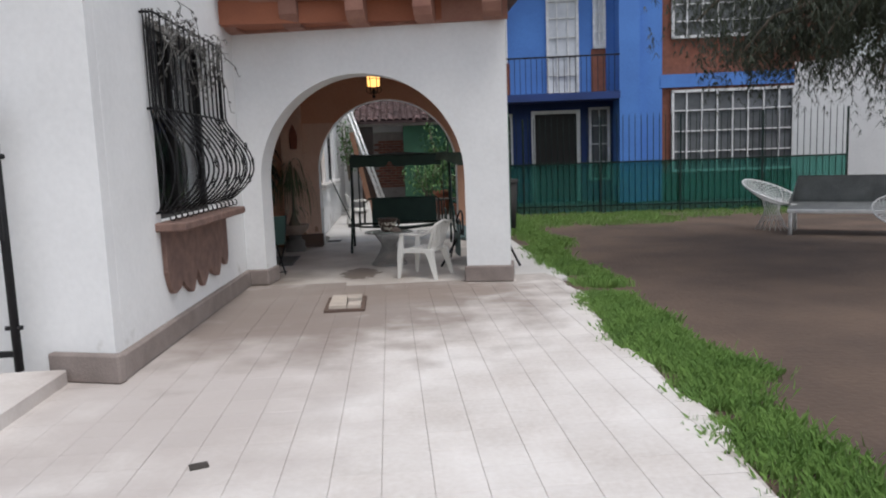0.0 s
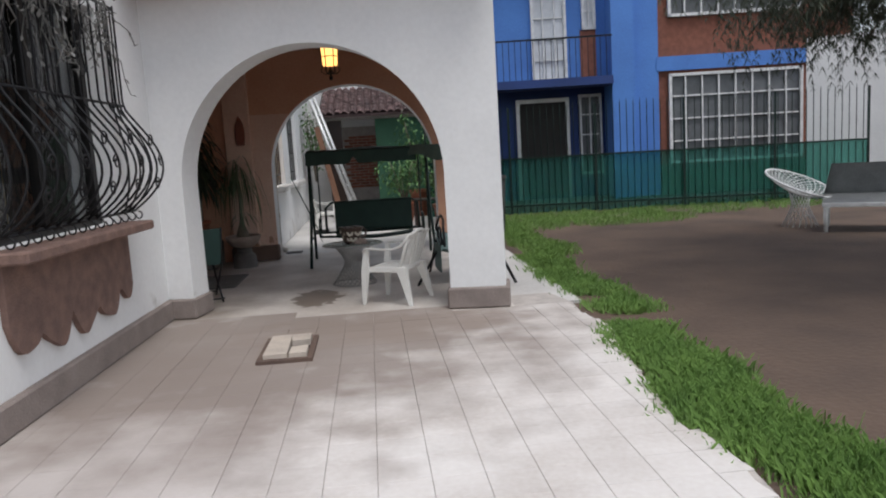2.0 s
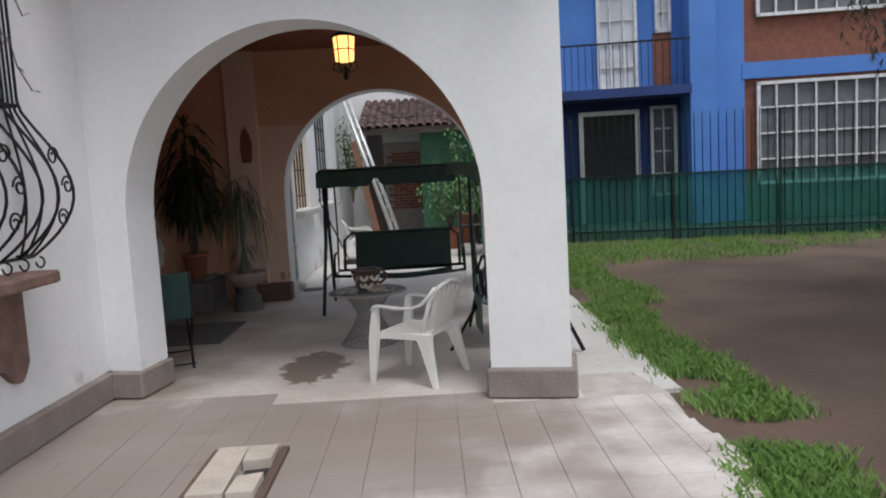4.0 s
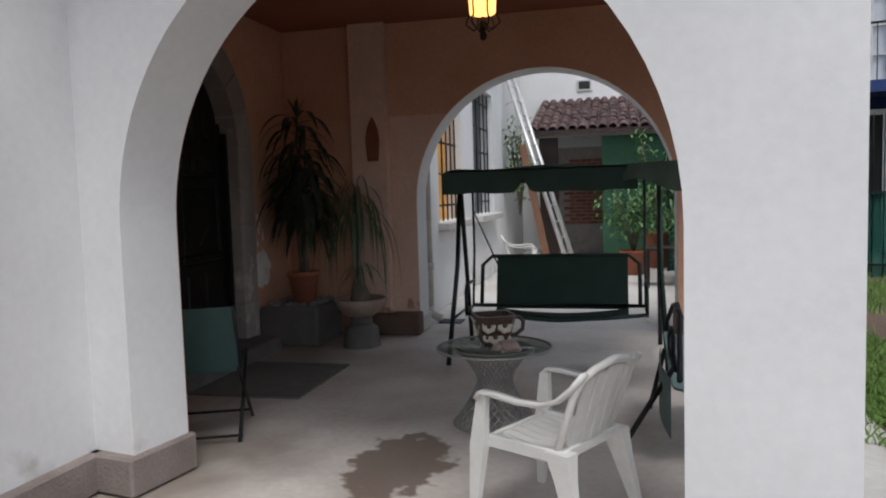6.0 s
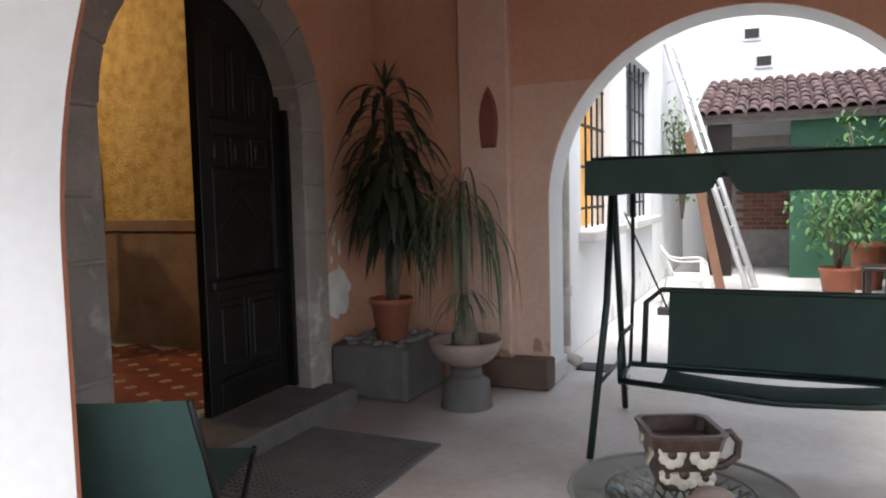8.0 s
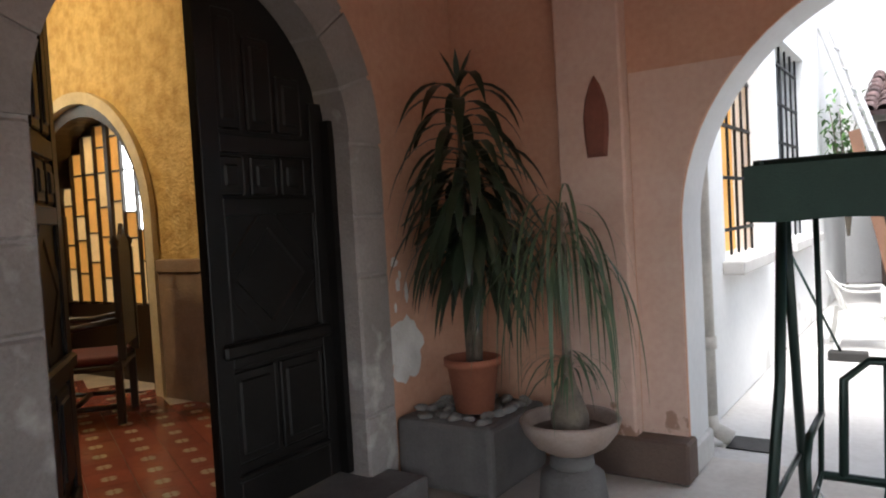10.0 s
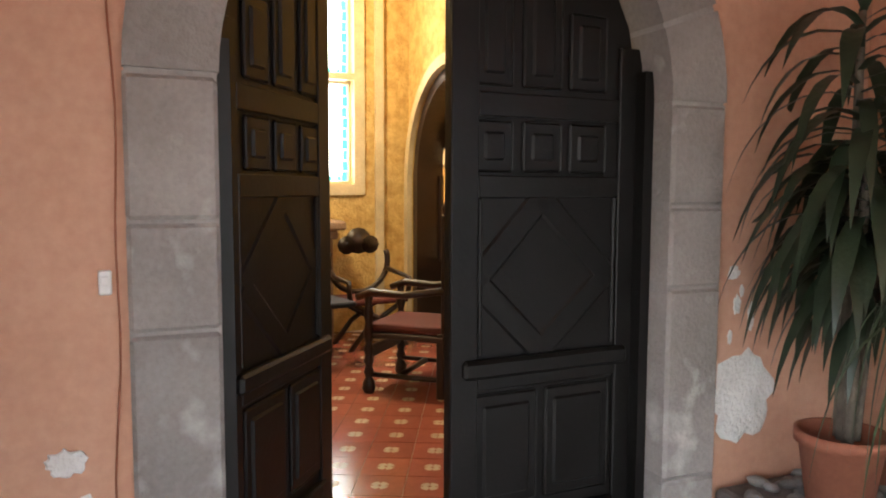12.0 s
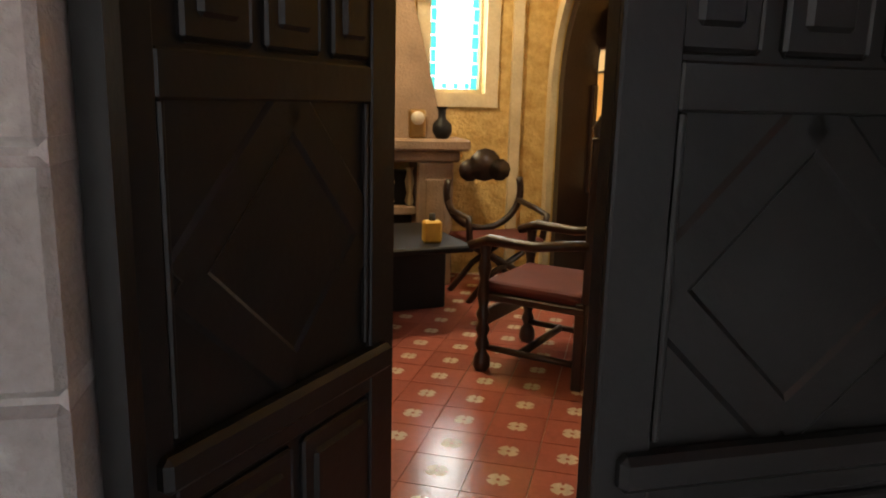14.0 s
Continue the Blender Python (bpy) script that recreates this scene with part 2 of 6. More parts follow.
MUGDARK = mat("dark_brown_glaze", (0.045, 0.026, 0.02), (0.10, 0.065, 0.05), 0.3, scale=30, fine=90, bump=0.05)
MUGCREAM = mat("cream_glaze", (0.62, 0.56, 0.45), None, 0.3, scale=20, fine=60, bump=0.02)
MUGRED = mat("brown_glaze", (0.07, 0.04, 0.03), None, 0.3, scale=20, fine=60, bump=0.02)
BRASS = mat("aged_brass", (0.42, 0.26, 0.10), None, 0.35, 0.9, scale=12, fine=80, bump=0.05)
CREAMPIPE = mat("cream_pipe", (0.66, 0.62, 0.56), None, 0.5, scale=8, fine=60, bump=0.05)
WINDOWDARK = mat("dim_room_behind_glass", (0.07, 0.075, 0.08), (0.16, 0.17, 0.18), 0.5, scale=1.4, fine=10, bump=0.0)
WINDOWPALE = mat("white_curtain_behind_glass", (0.72, 0.74, 0.78), (0.5, 0.52, 0.56), 0.3, scale=2.0, fine=12, bump=0.0)
WATER = glass("clear_glass", (0.78, 0.82, 0.81), 0.06)
PANE = glass("window_glass", (0.8, 0.82, 0.84))
LANTERNGLOW = glow("amber_lantern_glass", (1.0, 0.52, 0.15), 1.6)
SKYGLASS = glow("bright_daylit_glass", (0.93, 1.0, 1.0), 1.4)
TEALGLASS = glow("teal_stained_glass", (0.05, 0.45, 0.42), 0.25)
AMBERLIT = glow("lamplit_amber_pane", (0.95, 0.50, 0.14), 0.045)
CREAMLIT = glow("lamplit_cream_pane", (0.95, 0.66, 0.32), 0.06)


# ---- mesh helpers ----
class M:
    """Gathers vertices and faces of one mesh."""

    def __init__(self):
        self.v, self.f, self.s, self.k = [], [], [], []

    def add(self, verts, faces, smooth=False, slot=0):
        o = len(self.v)
        self.v += [tuple(p) for p in verts]
        self.f += [tuple(o + i for i in f) for f in faces]
        self.s += [smooth] * len(faces)
        self.k += [slot] * len(faces)
        return self

    def box(self, x0, x1, y0, y1, z0, z1, m=None, b=0.0, slot=0):
        """A box with its edges chamfered by b."""
        if b <= 0:
            p = [Vector((x, y, z)) for z in (z0, z1) for y in (y0, y1) for x in (x0, x1)]
            f = [(0, 2, 3, 1), (4, 5, 7, 6), (0, 1, 5, 4), (2, 6, 7, 3), (0, 4, 6, 2), (1, 3, 7, 5)]
            return self.add([m @ q for q in p] if m else p, f, slot=slot)
        bm = bmesh.new()
        bmesh.ops.create_cube(bm, size=1)
        for q in bm.verts:
            q.co = Vector((x0 + (q.co.x + 0.5) * (x1 - x0), y0 + (q.co.y + 0.5) * (y1 - y0), z0 + (q.co.z + 0.5) * (z1 - z0)))
        bmesh.ops.bevel(bm, geom=bm.edges[:], offset=b, segments=2 if b > 0.015 else 1, affect="EDGES", profile=0.5)
        bm.verts.index_update()
        self.add([m @ q.co if m else q.co.copy() for q in bm.verts], [[w.index for w in f.verts] for f in bm.faces], slot=slot)
        bm.free()
        return self

    def tube(self, pts, r, n=6, closed=False, slot=0):
        """A round bar along points; r: one radius or one for each point."""
        pts = [Vector(p) for p in pts]
        rs = r if isinstance(r, (list, tuple)) else [r] * len(pts)
        verts, faces = [], []
        side = None
        for i, p in enumerate(pts):
            a = pts[i - 1] if (i or closed) else p
            c = pts[(i + 1) % len(pts)] if (i < len(pts) - 1 or closed) else p
            d = (c - a).normalized()
            if side is None or abs(side.dot(d)) > 0.95:
                side = d.orthogonal().normalized()
            side = (side - d * side.dot(d)).normalized()
            up = d.cross(side)
            verts += [p + rs[i] * (math.cos(2 * math.pi * k / n) * side + math.sin(2 * math.pi * k / n) * up) for k in range(n)]
        for i in range(len(pts) - (0 if closed else 1)):
            j = (i + 1) % len(pts)
            faces += [(i * n + k, i * n + (k + 1) % n, j * n + (k + 1) % n, j * n + k) for k in range(n)]
        if not closed:
            faces += [tuple(reversed(range(n))), tuple(range((len(pts) - 1) * n, len(pts) * n))]
        return self.add(verts, faces, True, slot)

    def lathe(self, profile, centre=(0, 0, 0), n=24, m=None, slot=0):
        """Turns (radius, height) pairs about the upright axis."""
        c = Vector(centre)
        verts = [c + Vector((r * math.cos(2 * math.pi * k / n), r * math.sin(2 * math.pi * k / n), z)) for r, z in profile for k in range(n)]
        if m:
            verts = [m @ p for p in verts]
        faces = [(i * n + k, i * n + (k + 1) % n, (i + 1) * n + (k + 1) % n, (i + 1) * n + k) for i in range(len(profile) - 1) for k in range(n)]
        return self.add(verts, faces, True, slot)

    def polys(self, polys, y0, y1, m=None, slot=0):
        """Extrudes flat (x, z) polygons that tile an area, from y0 to y1, with sides only round the area's outline."""
        edges = {}
        for p in polys:
            for a, b in zip(p, p[1:] + p[:1]):
                a, b = (round(a[0], 4), round(a[1], 4)), (round(b[0], 4), round(b[1], 4))
                edges.setdefault(frozenset((a, b)), []).append((a, b))
        put = (lambda x, y, z: m @ Vector((x, y, z))) if m else (lambda x, y, z: Vector((x, y, z)))
        for p in polys:
            n = len(p)
            self.add([put(x, y0, z) for x, z in p], [tuple(range(n))], slot=slot)
            self.add([put(x, y1, z) for x, z in p], [tuple(reversed(range(n)))], slot=slot)
        for e in edges.values():
            if len(e) == 1 and e[0][0] != e[0][1]:
                (ax, az), (bx, bz) = e[0]
                self.add([put(ax, y0, az), put(ax, y1, az), put(bx, y1, bz), put(bx, y0, bz)], [(0, 1, 2, 3)], slot=slot)
        return self

    def blade(self, base, way, length, width, droop, n=5, fold=0.0):
        """One long leaf that leaves base along way and droops."""
        base, d = Vector(base), Vector(way).normalized()
        side = d.cross(Vector((0, 0, 1)))
        side = side.normalized() if side.length > 0.05 else Vector((1, 0, 0))
        p, verts, step = base.copy(), [], length / n
        for i in range(n + 1):
            t = i / n
            w = width * (0.35 + 1.3 * t if t < 0.5 else 2.0 * (1 - t) + 0.02) * 0.5
            lift = Vector((0, 0, fold * w))
            verts += [p - side * w + lift, p, p + side * w + lift]
            d = (d + Vector((0, 0, -droop / n))).normalized()
            p = p + d * step
        faces = [f for i in range(n) for f in ((3 * i, 3 * i + 1, 3 * i + 4, 3 * i + 3), (3 * i + 1, 3 * i + 2, 3 * i + 5, 3 * i + 4))]
        return self.add(verts, faces, True)

    def mesh(self, name, *materials):
        me = bpy.data.meshes.new(name)
        me.from_pydata(self.v, [], self.f)
        me.polygons.foreach_set("use_smooth", self.s)
        me.polygons.foreach_set("material_index", self.k)
        for q in materials:
            me.materials.append(q)
        me.update()
        return me


def part(name, m, material, parent=None, label=""):
    """Links a gathered mesh as one object, under a thing or part."""
    ms = material if isinstance(material, (list, tuple)) else [material]
    ob = new(name, m if isinstance(m, bpy.types.Mesh) else m.mesh(name, *ms))
    if parent:
        ob.parent = parent
    if label:
        tagged(ob, label)
    return ob


def thing(name, label, category, at=None, group=""):
    ob = new(name)
    if at is not None:
        ob.matrix_world = at
    return tagged(ob, label, category, group)


def structure(name, m, material, label=""):
    return tagged(part(name, m, material), label, kind="structure")


def rect(x0, x1, z0, z1):
    return [(x0, z0), (x1, z0), (x1, z1), (x0, z1)]


def wall_polys(x0, x1, z0, z1, openings):
    """Tiles a wall's face round openings (a, b, sill, spring or top, rise); rise 0: a flat head, else an arch of that rise."""
    out, x = [], x0
    for a, b, sill, top, rise in sorted(openings):
        out.append(rect(x, a, z0, z1))
        if sill > z0:
            out.append(rect(a, b, z0, sill))
        if rise == 0:
            out.append(rect(a, b, top, z1))
        else:
            n, c, h = 36, (a + b) / 2, (b - a) / 2
            arc = [(c - h * math.cos(math.pi * i / n), top + rise * math.sin(math.pi * i / n)) for i in range(n + 1)]
            out += [[p, q, (q[0], z1), (p[0], z1)] for p, q in zip(arc, arc[1:])]
        x = b
    out.append(rect(x, x1, z0, z1))
    return out


YWALL = Matrix(((0, 1, 0, 0), (1, 0, 0, 0), (0, 0, 1, 0), (0, 0, 0, 1)))  # lays a wall's length along y, its depth along x

# ---- large structure ----
structure("ground", M().box(-150, 150, -150, 150, -0.3, -0.05), SOIL, "bare brown soil of the garden")
FRONT = pose(-2.32, 9.09, 0, 0, 0, -10.74)  # the front of the porch: along x, depth along y

# porch front with its round arch
structure("wall_front", M().polys(wall_polys(-1.0, 3.165, 0, 3.3, [(0.265, 2.666, 0, 1.22, 1.2)]), 0, 0.34, FRONT), WHITE, "white stucco porch front with a round arch")
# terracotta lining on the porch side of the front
structure("wall_front_inside", M().polys(wall_polys(-0.7, 3.1, 0, 2.9, [(0.25, 2.68, 0, 1.22, 1.215)]), 0.342, 0.36, FRONT), CORAL_SHADED, "terracotta plaster on the inner side of the porch front")
HOUSE = pose(-2.32, 8.6, 0, 0, 0, -2.4) @ pose(2.32, -8.6, 0)  # the house wall stands slightly askew
# house wall with the barred window
structure("wall_house", M().polys(wall_polys(5.42, 9.2, 0, 4.2, [(6.35, 8.1, 1.0, 2.62, 0)]), -2.32, -2.66, YWALL), WHITE, "white stucco house wall").matrix_world = HOUSE
RET = pose(-2.4552, 5.27, 0, 0, 0, 163)
structure("wall_return", M().polys([[(0.0, 0.0), (0.104, -0.34), (4.0, -0.34), (4.0, 0.0)]], 0, 4.2, RET @ Matrix(((1, 0, 0, 0), (0, 0, 1, 0), (0, 1, 0, 0), (0, 0, 0, 1)))), WHITE, "white stucco corner wall")
# added behind the curtain to close the room, its dimness put into the colour
structure("wall_house_back", M().box(-6.2, -6.0, 5.5, 9.0, 0, 4.2).box(-6.2, -2.5, 8.9, 9.0, 0, 4.2), DARK, "unseen dark wall closing the room in the house")
structure("roof_house", M().box(-6.2, -2.33, 5.0, 9.2, 4.2, 4.4), WHITE)
# door wall, behind it the hall
structure("wall_door", M().polys(wall_polys(9.0, 13.29, 0, 3.4, [(10.40, 11.975, 0, 1.78, 0.79)]), -3.085, -3.38, YWALL), CORAL, "terracotta plaster wall round the front door, peeling to white near the ground")
# back of the porch, with the arch to the patio
structure("wall_patio_arch", M().polys(wall_polys(-3.085, 0.84, 0, 3.4, [(-1.76, 0.62, 0, 1.26, 1.19)]), 12.95, 13.29), WHITE, "white arch between porch and patio")
structure("wall_patio_arch_inside", M().polys(wall_polys(-3.08, 0.84, 0, 2.95, [(-1.76, 0.62, 0, 1.26, 1.19)]), 12.93, 12.948), CORAL, "terracotta plaster round the patio arch")
edge = lambda z: -0.575 - 1.185 * math.sqrt(max(0.0, 1 - (max(0.0, z - 1.26) / 1.19) ** 2)) - 0.004
levels = [0.2, 1.26] + [1.26 + 0.082 * i for i in range(1, 11)]
structure("trim_salmon", M().polys([[(-1.998, a), (edge(a), a), (edge(b), b), (-1.998, b)] for a, b in zip(levels, levels[1:])], 12.924, 12.93), SALMON, "faded salmon repair of the plaster")
structure("trim_corner", M().box(-2.36, -2.0, 12.82, 12.93, 0, 2.95, b=0.01), SALMON, "shallow plaster pier beside the patio arch")
EAST = pose(0.60, 8.86, 0, 0, 0, 86.4)  # the open garden side: along y, depth towards the porch
structure("wall_east", M().polys(wall_polys(0.0, 3.95, 0, 3.3, [(0.12, 3.948, 0, 1.75, 0.75)]), -0.22, 0.0, EAST).box(3.95, 4.42, -0.5, 0.0, 0, 3.3, EAST), WHITE, "white stucco garden side of the porch with a wide arch")
structure("wall_east_inside", M().polys(wall_polys(0.1, 4.06, 0, 2.95, [(0.12, 3.95, 0, 1.75, 0.75)]), 0.002, 0.014, EAST), CORAL_SHADED, "terracotta plaster on the inner side of the garden arch")
structure("ceiling", M().box(-3.085, 0.8, 8.6, 13.0, 2.952, 3.2), CORAL_SHADED, "terracotta plaster porch ceiling")
structure("roof", M().box(-3.4, 1.1, 8.4, 13.3, 3.302, 3.42), ROOFTILE)

# plinths
def plinth(name, m, material):
    return tagged(part(name, m, material), "low rough plinth along the wall foot", kind="structure")


plinth("baseboard_house", M().box(-2.36, -2.27, 5.27, 9.12, 0, 0.185, b=0.012), PLINTH).matrix_world = HOUSE
plinth("baseboard_corner", M().box(-0.06, 0.5, -0.02, 0.06, 0, 0.2, RET, b=0.012), PLINTH)
plinth("baseboard_front_left", M().box(0.0, 0.295, -0.05, 0.37, 0, 0.185, FRONT, b=0.012), PLINTH)
plinth("baseboard_front_right", M().box(2.64, 3.2, -0.05, 0.37, 0, 0.185, FRONT, b=0.012), PLINTH)
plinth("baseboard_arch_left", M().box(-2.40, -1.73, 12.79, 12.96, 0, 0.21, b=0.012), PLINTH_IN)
plinth("baseboard_arch_jamb", M().box(-1.9, -1.735, 12.96, 13.3, 0, 0.16, b=0.012), PATIO)
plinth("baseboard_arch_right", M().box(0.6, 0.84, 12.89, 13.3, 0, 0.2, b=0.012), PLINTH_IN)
plinth("baseboard_door_left", M().box(-3.1, -3.06, 9.1, 9.93, 0, 0.6, b=0.012).box(-3.1, -3.06, 9.93, 10.18, 0, 0.3, b=0.012), CANTERA)


def peeling(y, z, ry, rz, seed):
    """A ragged patch where the paint has come off the door wall."""
    q, m, n = random.Random(seed), M(), 26
    rim = [(0.75 + 0.35 * q.random()) for _ in range(n)]
    ring = [Vector((-3.083, y + ry * r * math.cos(6.2832 * i / n), z + rz * r * math.sin(6.2832 * i / n))) for i, r in enumerate(rim)]
    flat = [p.lerp(Vector((-3.083, y, z)), 0.12) + Vector((0.004, 0, 0)) for p in ring]
    m.add(ring + flat, [(i, (i + 1) % n, (i + 1) % n + n, i + n) for i in range(n)] + [tuple(range(n, 2 * n))])
    return structure("trim_peeling", m, PEELED, "patch of bare white plaster where the paint has peeled")


for k, (y, z, ry, rz) in enumerate(((12.335, 0.70, 0.16, 0.18), (12.29, 1.05, 0.02, 0.04), (12.27, 1.17, 0.03, 0.03), (10.03, 0.76, 0.055, 0.04), (10.07, 0.50, 0.085, 0.16), (9.92, 0.56, 0.075, 0.05), (9.80, 0.63, 0.06, 0.035), (12.26, 0.93, 0.012, 0.03), (12.31, 1.10, 0.012, 0.025), (9.72, 0.68, 0.05, 0.03), (12.36, 1.0, 0.015, 0.06))):
    peeling(y, z, ry, rz, k)

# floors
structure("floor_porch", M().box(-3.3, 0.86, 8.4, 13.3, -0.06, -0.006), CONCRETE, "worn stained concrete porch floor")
structure("floor_patio", M().box(-1.9, 1.46, 13.3, 24.0, -0.06, -0.01), PATIO, "pale concrete patio floor")
structure("trim_path_edge", M().box(0.86, 1.5, 8.6, 13.3, -0.06, -0.022), PATIO, "narrow concrete path beside the porch")
structure("trim_platform", M().box(-6.0, -2.80, 3.4, 5.30, -0.05, 0.10, b=0.01), PAVE, "low raised slab beside the gate")
structure("step_door", M().box(-3.4, -2.81, 10.3, 12.1, -0.02, 0.12, b=0.012), DARKSTONE, "stone doorstep")

# eave with corbels
structure("trim_eave", M().box(-0.3, 3.3, -0.42, 0.0, 3.18, 3.32, FRONT, b=0.01), CORBEL, "terracotta eave board over the corbels")
structure("trim_eave_back", M().box(-0.05, 3.2, -0.03, 0.0, 2.92, 3.18, FRONT), CORBEL, "terracotta band behind the corbels")
for i in range(5):
    k = M()
    prof = [(0.0, 2.92), (-0.2, 2.92), (-0.30, 2.96), (-0.36, 3.04), (-0.38, 3.18), (0.0, 3.18)]
    x = 0.10 + i * 0.735
    k.add([FRONT @ Vector((x + dx, y - 0.031, z)) for dx in (-0.1, 0.1) for y, z in prof],
          [tuple(range(6)), tuple(range(11, 5, -1))] + [(j, j + 6, (j + 1) % 6 + 6, (j + 1) % 6) for j in range(6)])
    tagged(part("corbel", k, CORBEL), "terracotta corbel under the eave", "corbel", "corbels under the eave")

# the hall behind the door
structure("floor_hall", M().box(-7.9, -3.3, 8.6, 12.95, 0.0, 0.142), GROUT, "dark grout between red floor tiles")
structure("wall_hall_far", M().polys(wall_polys(8.6, 13.3, 0, 4.0, [(11.64, 12.06, 1.52, 3.45, 0)]), -7.6, -7.9, YWALL), OCHRE, "ochre sponged plaster wall of the hall")
structure("wall_hall_side", M().polys(wall_polys(-7.9, -3.4, 0, 4.0, [(-7.5, -5.7, 0, 1.55, 0.95)]), 12.6, 12.95), OCHRE, "ochre wall with an arched doorway")
structure("wall_hall_near", M().box(-7.9, -3.385, 8.5, 8.7, 0, 4.0), OCHRE)
structure("wall_hall_front", M().polys(wall_polys(8.7, 12.6, 0.142, 4.0, [(10.36, 12.0, 0.14, 1.78, 0.83)]), -3.385, -3.40, YWALL), OCHRE)
structure("ceiling_hall", M().box(-7.9, -3.2, 8.5, 12.95, 4.0, 4.15), CREAM)
structure("wall_beyond_arch", M().box(-7.9, -4.3, 14.6, 14.75, 0, 4.0).box(-4.6, -4.5, 12.95, 14.6, 0, 4).box(-7.9, -7.8, 12.95, 14.6, 0, 4), OCHRE)
structure("floor_beyond_arch", M().box(-7.9, -4.3, 12.95, 14.75, 0, 0.14), REDTILE)
structure("ceiling_beyond_arch", M().box(-7.9, -4.3, 12.95, 14.75, 4.0, 4.1), CREAM)


def arch_band(x0, x1, base, spring, rise, width, y0, y1):
    c, h, n = (x0 + x1) / 2, (x1 - x0) / 2, 32
    inner = [(x0, base)] + [(c - h * math.cos(math.pi * i / n), spring + rise * math.sin(math.pi * i / n)) for i in range(n + 1)] + [(x1, base)]
    outer = [(x0 - width, base)] + [(c - (h + width) * math.cos(math.pi * i / n), spring + (rise + width) * math.sin(math.pi * i / n)) for i in range(n + 1)] + [(x1 + width, base)]
    return M().polys([[a, b, d, e] for a, b, d, e in zip(inner, inner[1:], outer[1:], outer)], y0, y1)


structure("trim_hall_arch", arch_band(-7.5, -5.7, 0.14, 1.55, 0.95, 0.095, 12.55, 12.598), CREAM, "cream moulding round the hall arch")
structure("trim_hall_arch_lining", arch_band(-7.4, -5.8, 0.14, 1.55, 0.85, 0.098, 12.61, 12.93), BROWNWOOD, "dark wooden lining of the hall arch")
structure("trim_hall_dado", M().box(-5.58, -3.42, 12.56, 12.598, 0.15, 1.1).box(-5.58, -3.42, 12.54, 12.598, 1.1, 1.2, b=0.008), FIRESTONE, "brown stone dado beside the hall arch")
structure("trim_hall_pilaster", M().box(-7.6, -7.56, 12.26, 12.34, 0.15, 4.0), CREAM, "pale painted strip on the hall wall")

# patio surroundings
structure("wall_patio_house", M().polys(wall_polys(13.29, 22.0, 0, 4.6, [(14.35, 15.65, 1.0, 2.9, 0), (16.5, 18.2, 1.0, 2.9, 0)]), -1.88, -2.2, YWALL), WHITE, "white patio wall with tall barred windows")
structure("wall_patio_room", M().box(-4.4, -4.2, 13.3, 22, 0, 4.6).box(-4.4, -2.2, 13.25, 13.3, 0, 4.6), OCHRE, "lamplit wall of a room off the patio")
structure("roof_patio_room", M().box(-4.4, -1.88, 13.29, 22, 4.6, 4.8), WHITE)
structure("wall_patio_back", M().polys([rect(-2.2, -0.05, 0, 5.6), [(-0.05, 0), (1.75, 0), (1.75, 2.9), (-0.05, 3.85)]], 22.5, 22.8), WHITE, "white back wall of the patio")
structure("wall_patio_side", M().box(1.45, 1.6, 13.3, 22.5, 0, 2.2), GREENWALL, "dark green side wall of the patio")

# ---- garden and neighbours ----
rnd = random.Random(4)


def grass(name, cells, count, label):
    g = M()
    for _ in range(count):
        x0, x1, y0, y1 = rnd.choice(cells)
        x, y = rnd.uniform(x0, x1), rnd.uniform(y0, y1)
        x += 0.06 * math.sin(y * 1.7) + 0.05 * math.sin(y * 4.1 + 1) + rnd.gauss(0, 0.07)
        if noise.noise((x * 1.6, y * 1.6, 0.3)) < -0.36:
            continue
        h, a = rnd.uniform(0.04, 0.10), rnd.uniform(0, 6.28)
        lean = Vector((math.cos(a), math.sin(a), 0)) * h * rnd.uniform(0.2, 0.9)
        w = Vector((-math.sin(a), math.cos(a), 0)) * 0.0045
        b = Vector((x, y, -0.05))
        g.add([b - w, b + w, b + lean + Vector((0, 0, h)) + w * 0.2, b + lean * 0.5 + Vector((0, 0, h * 0.75)) - w], [(0, 1, 2, 3)])
    return tagged(part(name, g, GRASS), label, "grass", kind="stuff")


EDGE = lambda y: 1.04 + 0.068 * min(max(y - 3.5, 0), 5) + 0.07 * math.sin(y * 1.9) + 0.04 * math.sin(y * 5.3)
grass("grass", [(1.08, 1.55, 1.6, 4.6), (1.2, 1.72, 4.6, 6.2), (1.36, 1.8, 6.2, 8.0), (1.5, 1.95, 8.0, 11.5), (1.68, 2.3, 11.5, 17.5)], 34000, "green grass strip along the paving")
grass("grass", [(2.3, 9.0, 15.4, 17.6), (2.0, 5.5, 14.5, 17.0)], 9000, "thin green grass at the foot of the fence")

# fence with green sheeting
FENCE = pose(0.9, 18.3, 0, 0, 0, -12.0)
fence = thing("fence", "tall dark iron bar fence with green sheeting", "fence", FENCE)
b_ = GREENSHEET.node_tree
clear, mixer = b_.nodes.new("ShaderNodeBsdfTransparent"), b_.nodes.new("ShaderNodeMixShader")
clear.inputs[0].default_value = (0.55, 0.85, 0.78, 1)
mixer.inputs[0].default_value = 0.62
b_.links.new(b_.nodes["Principled BSDF"].outputs[0], mixer.inputs[1])
b_.links.new(clear.outputs[0], mixer.inputs[2])
b_.links.new(mixer.outputs[0], b_.nodes["Material Output"].inputs[0])
sheet = M()
sheet.box(0, 9.2, 0.03, 0.045, -0.03, 1.15)
part("sheeting", sheet, GREENSHEET, fence, "green sheet behind the bars")
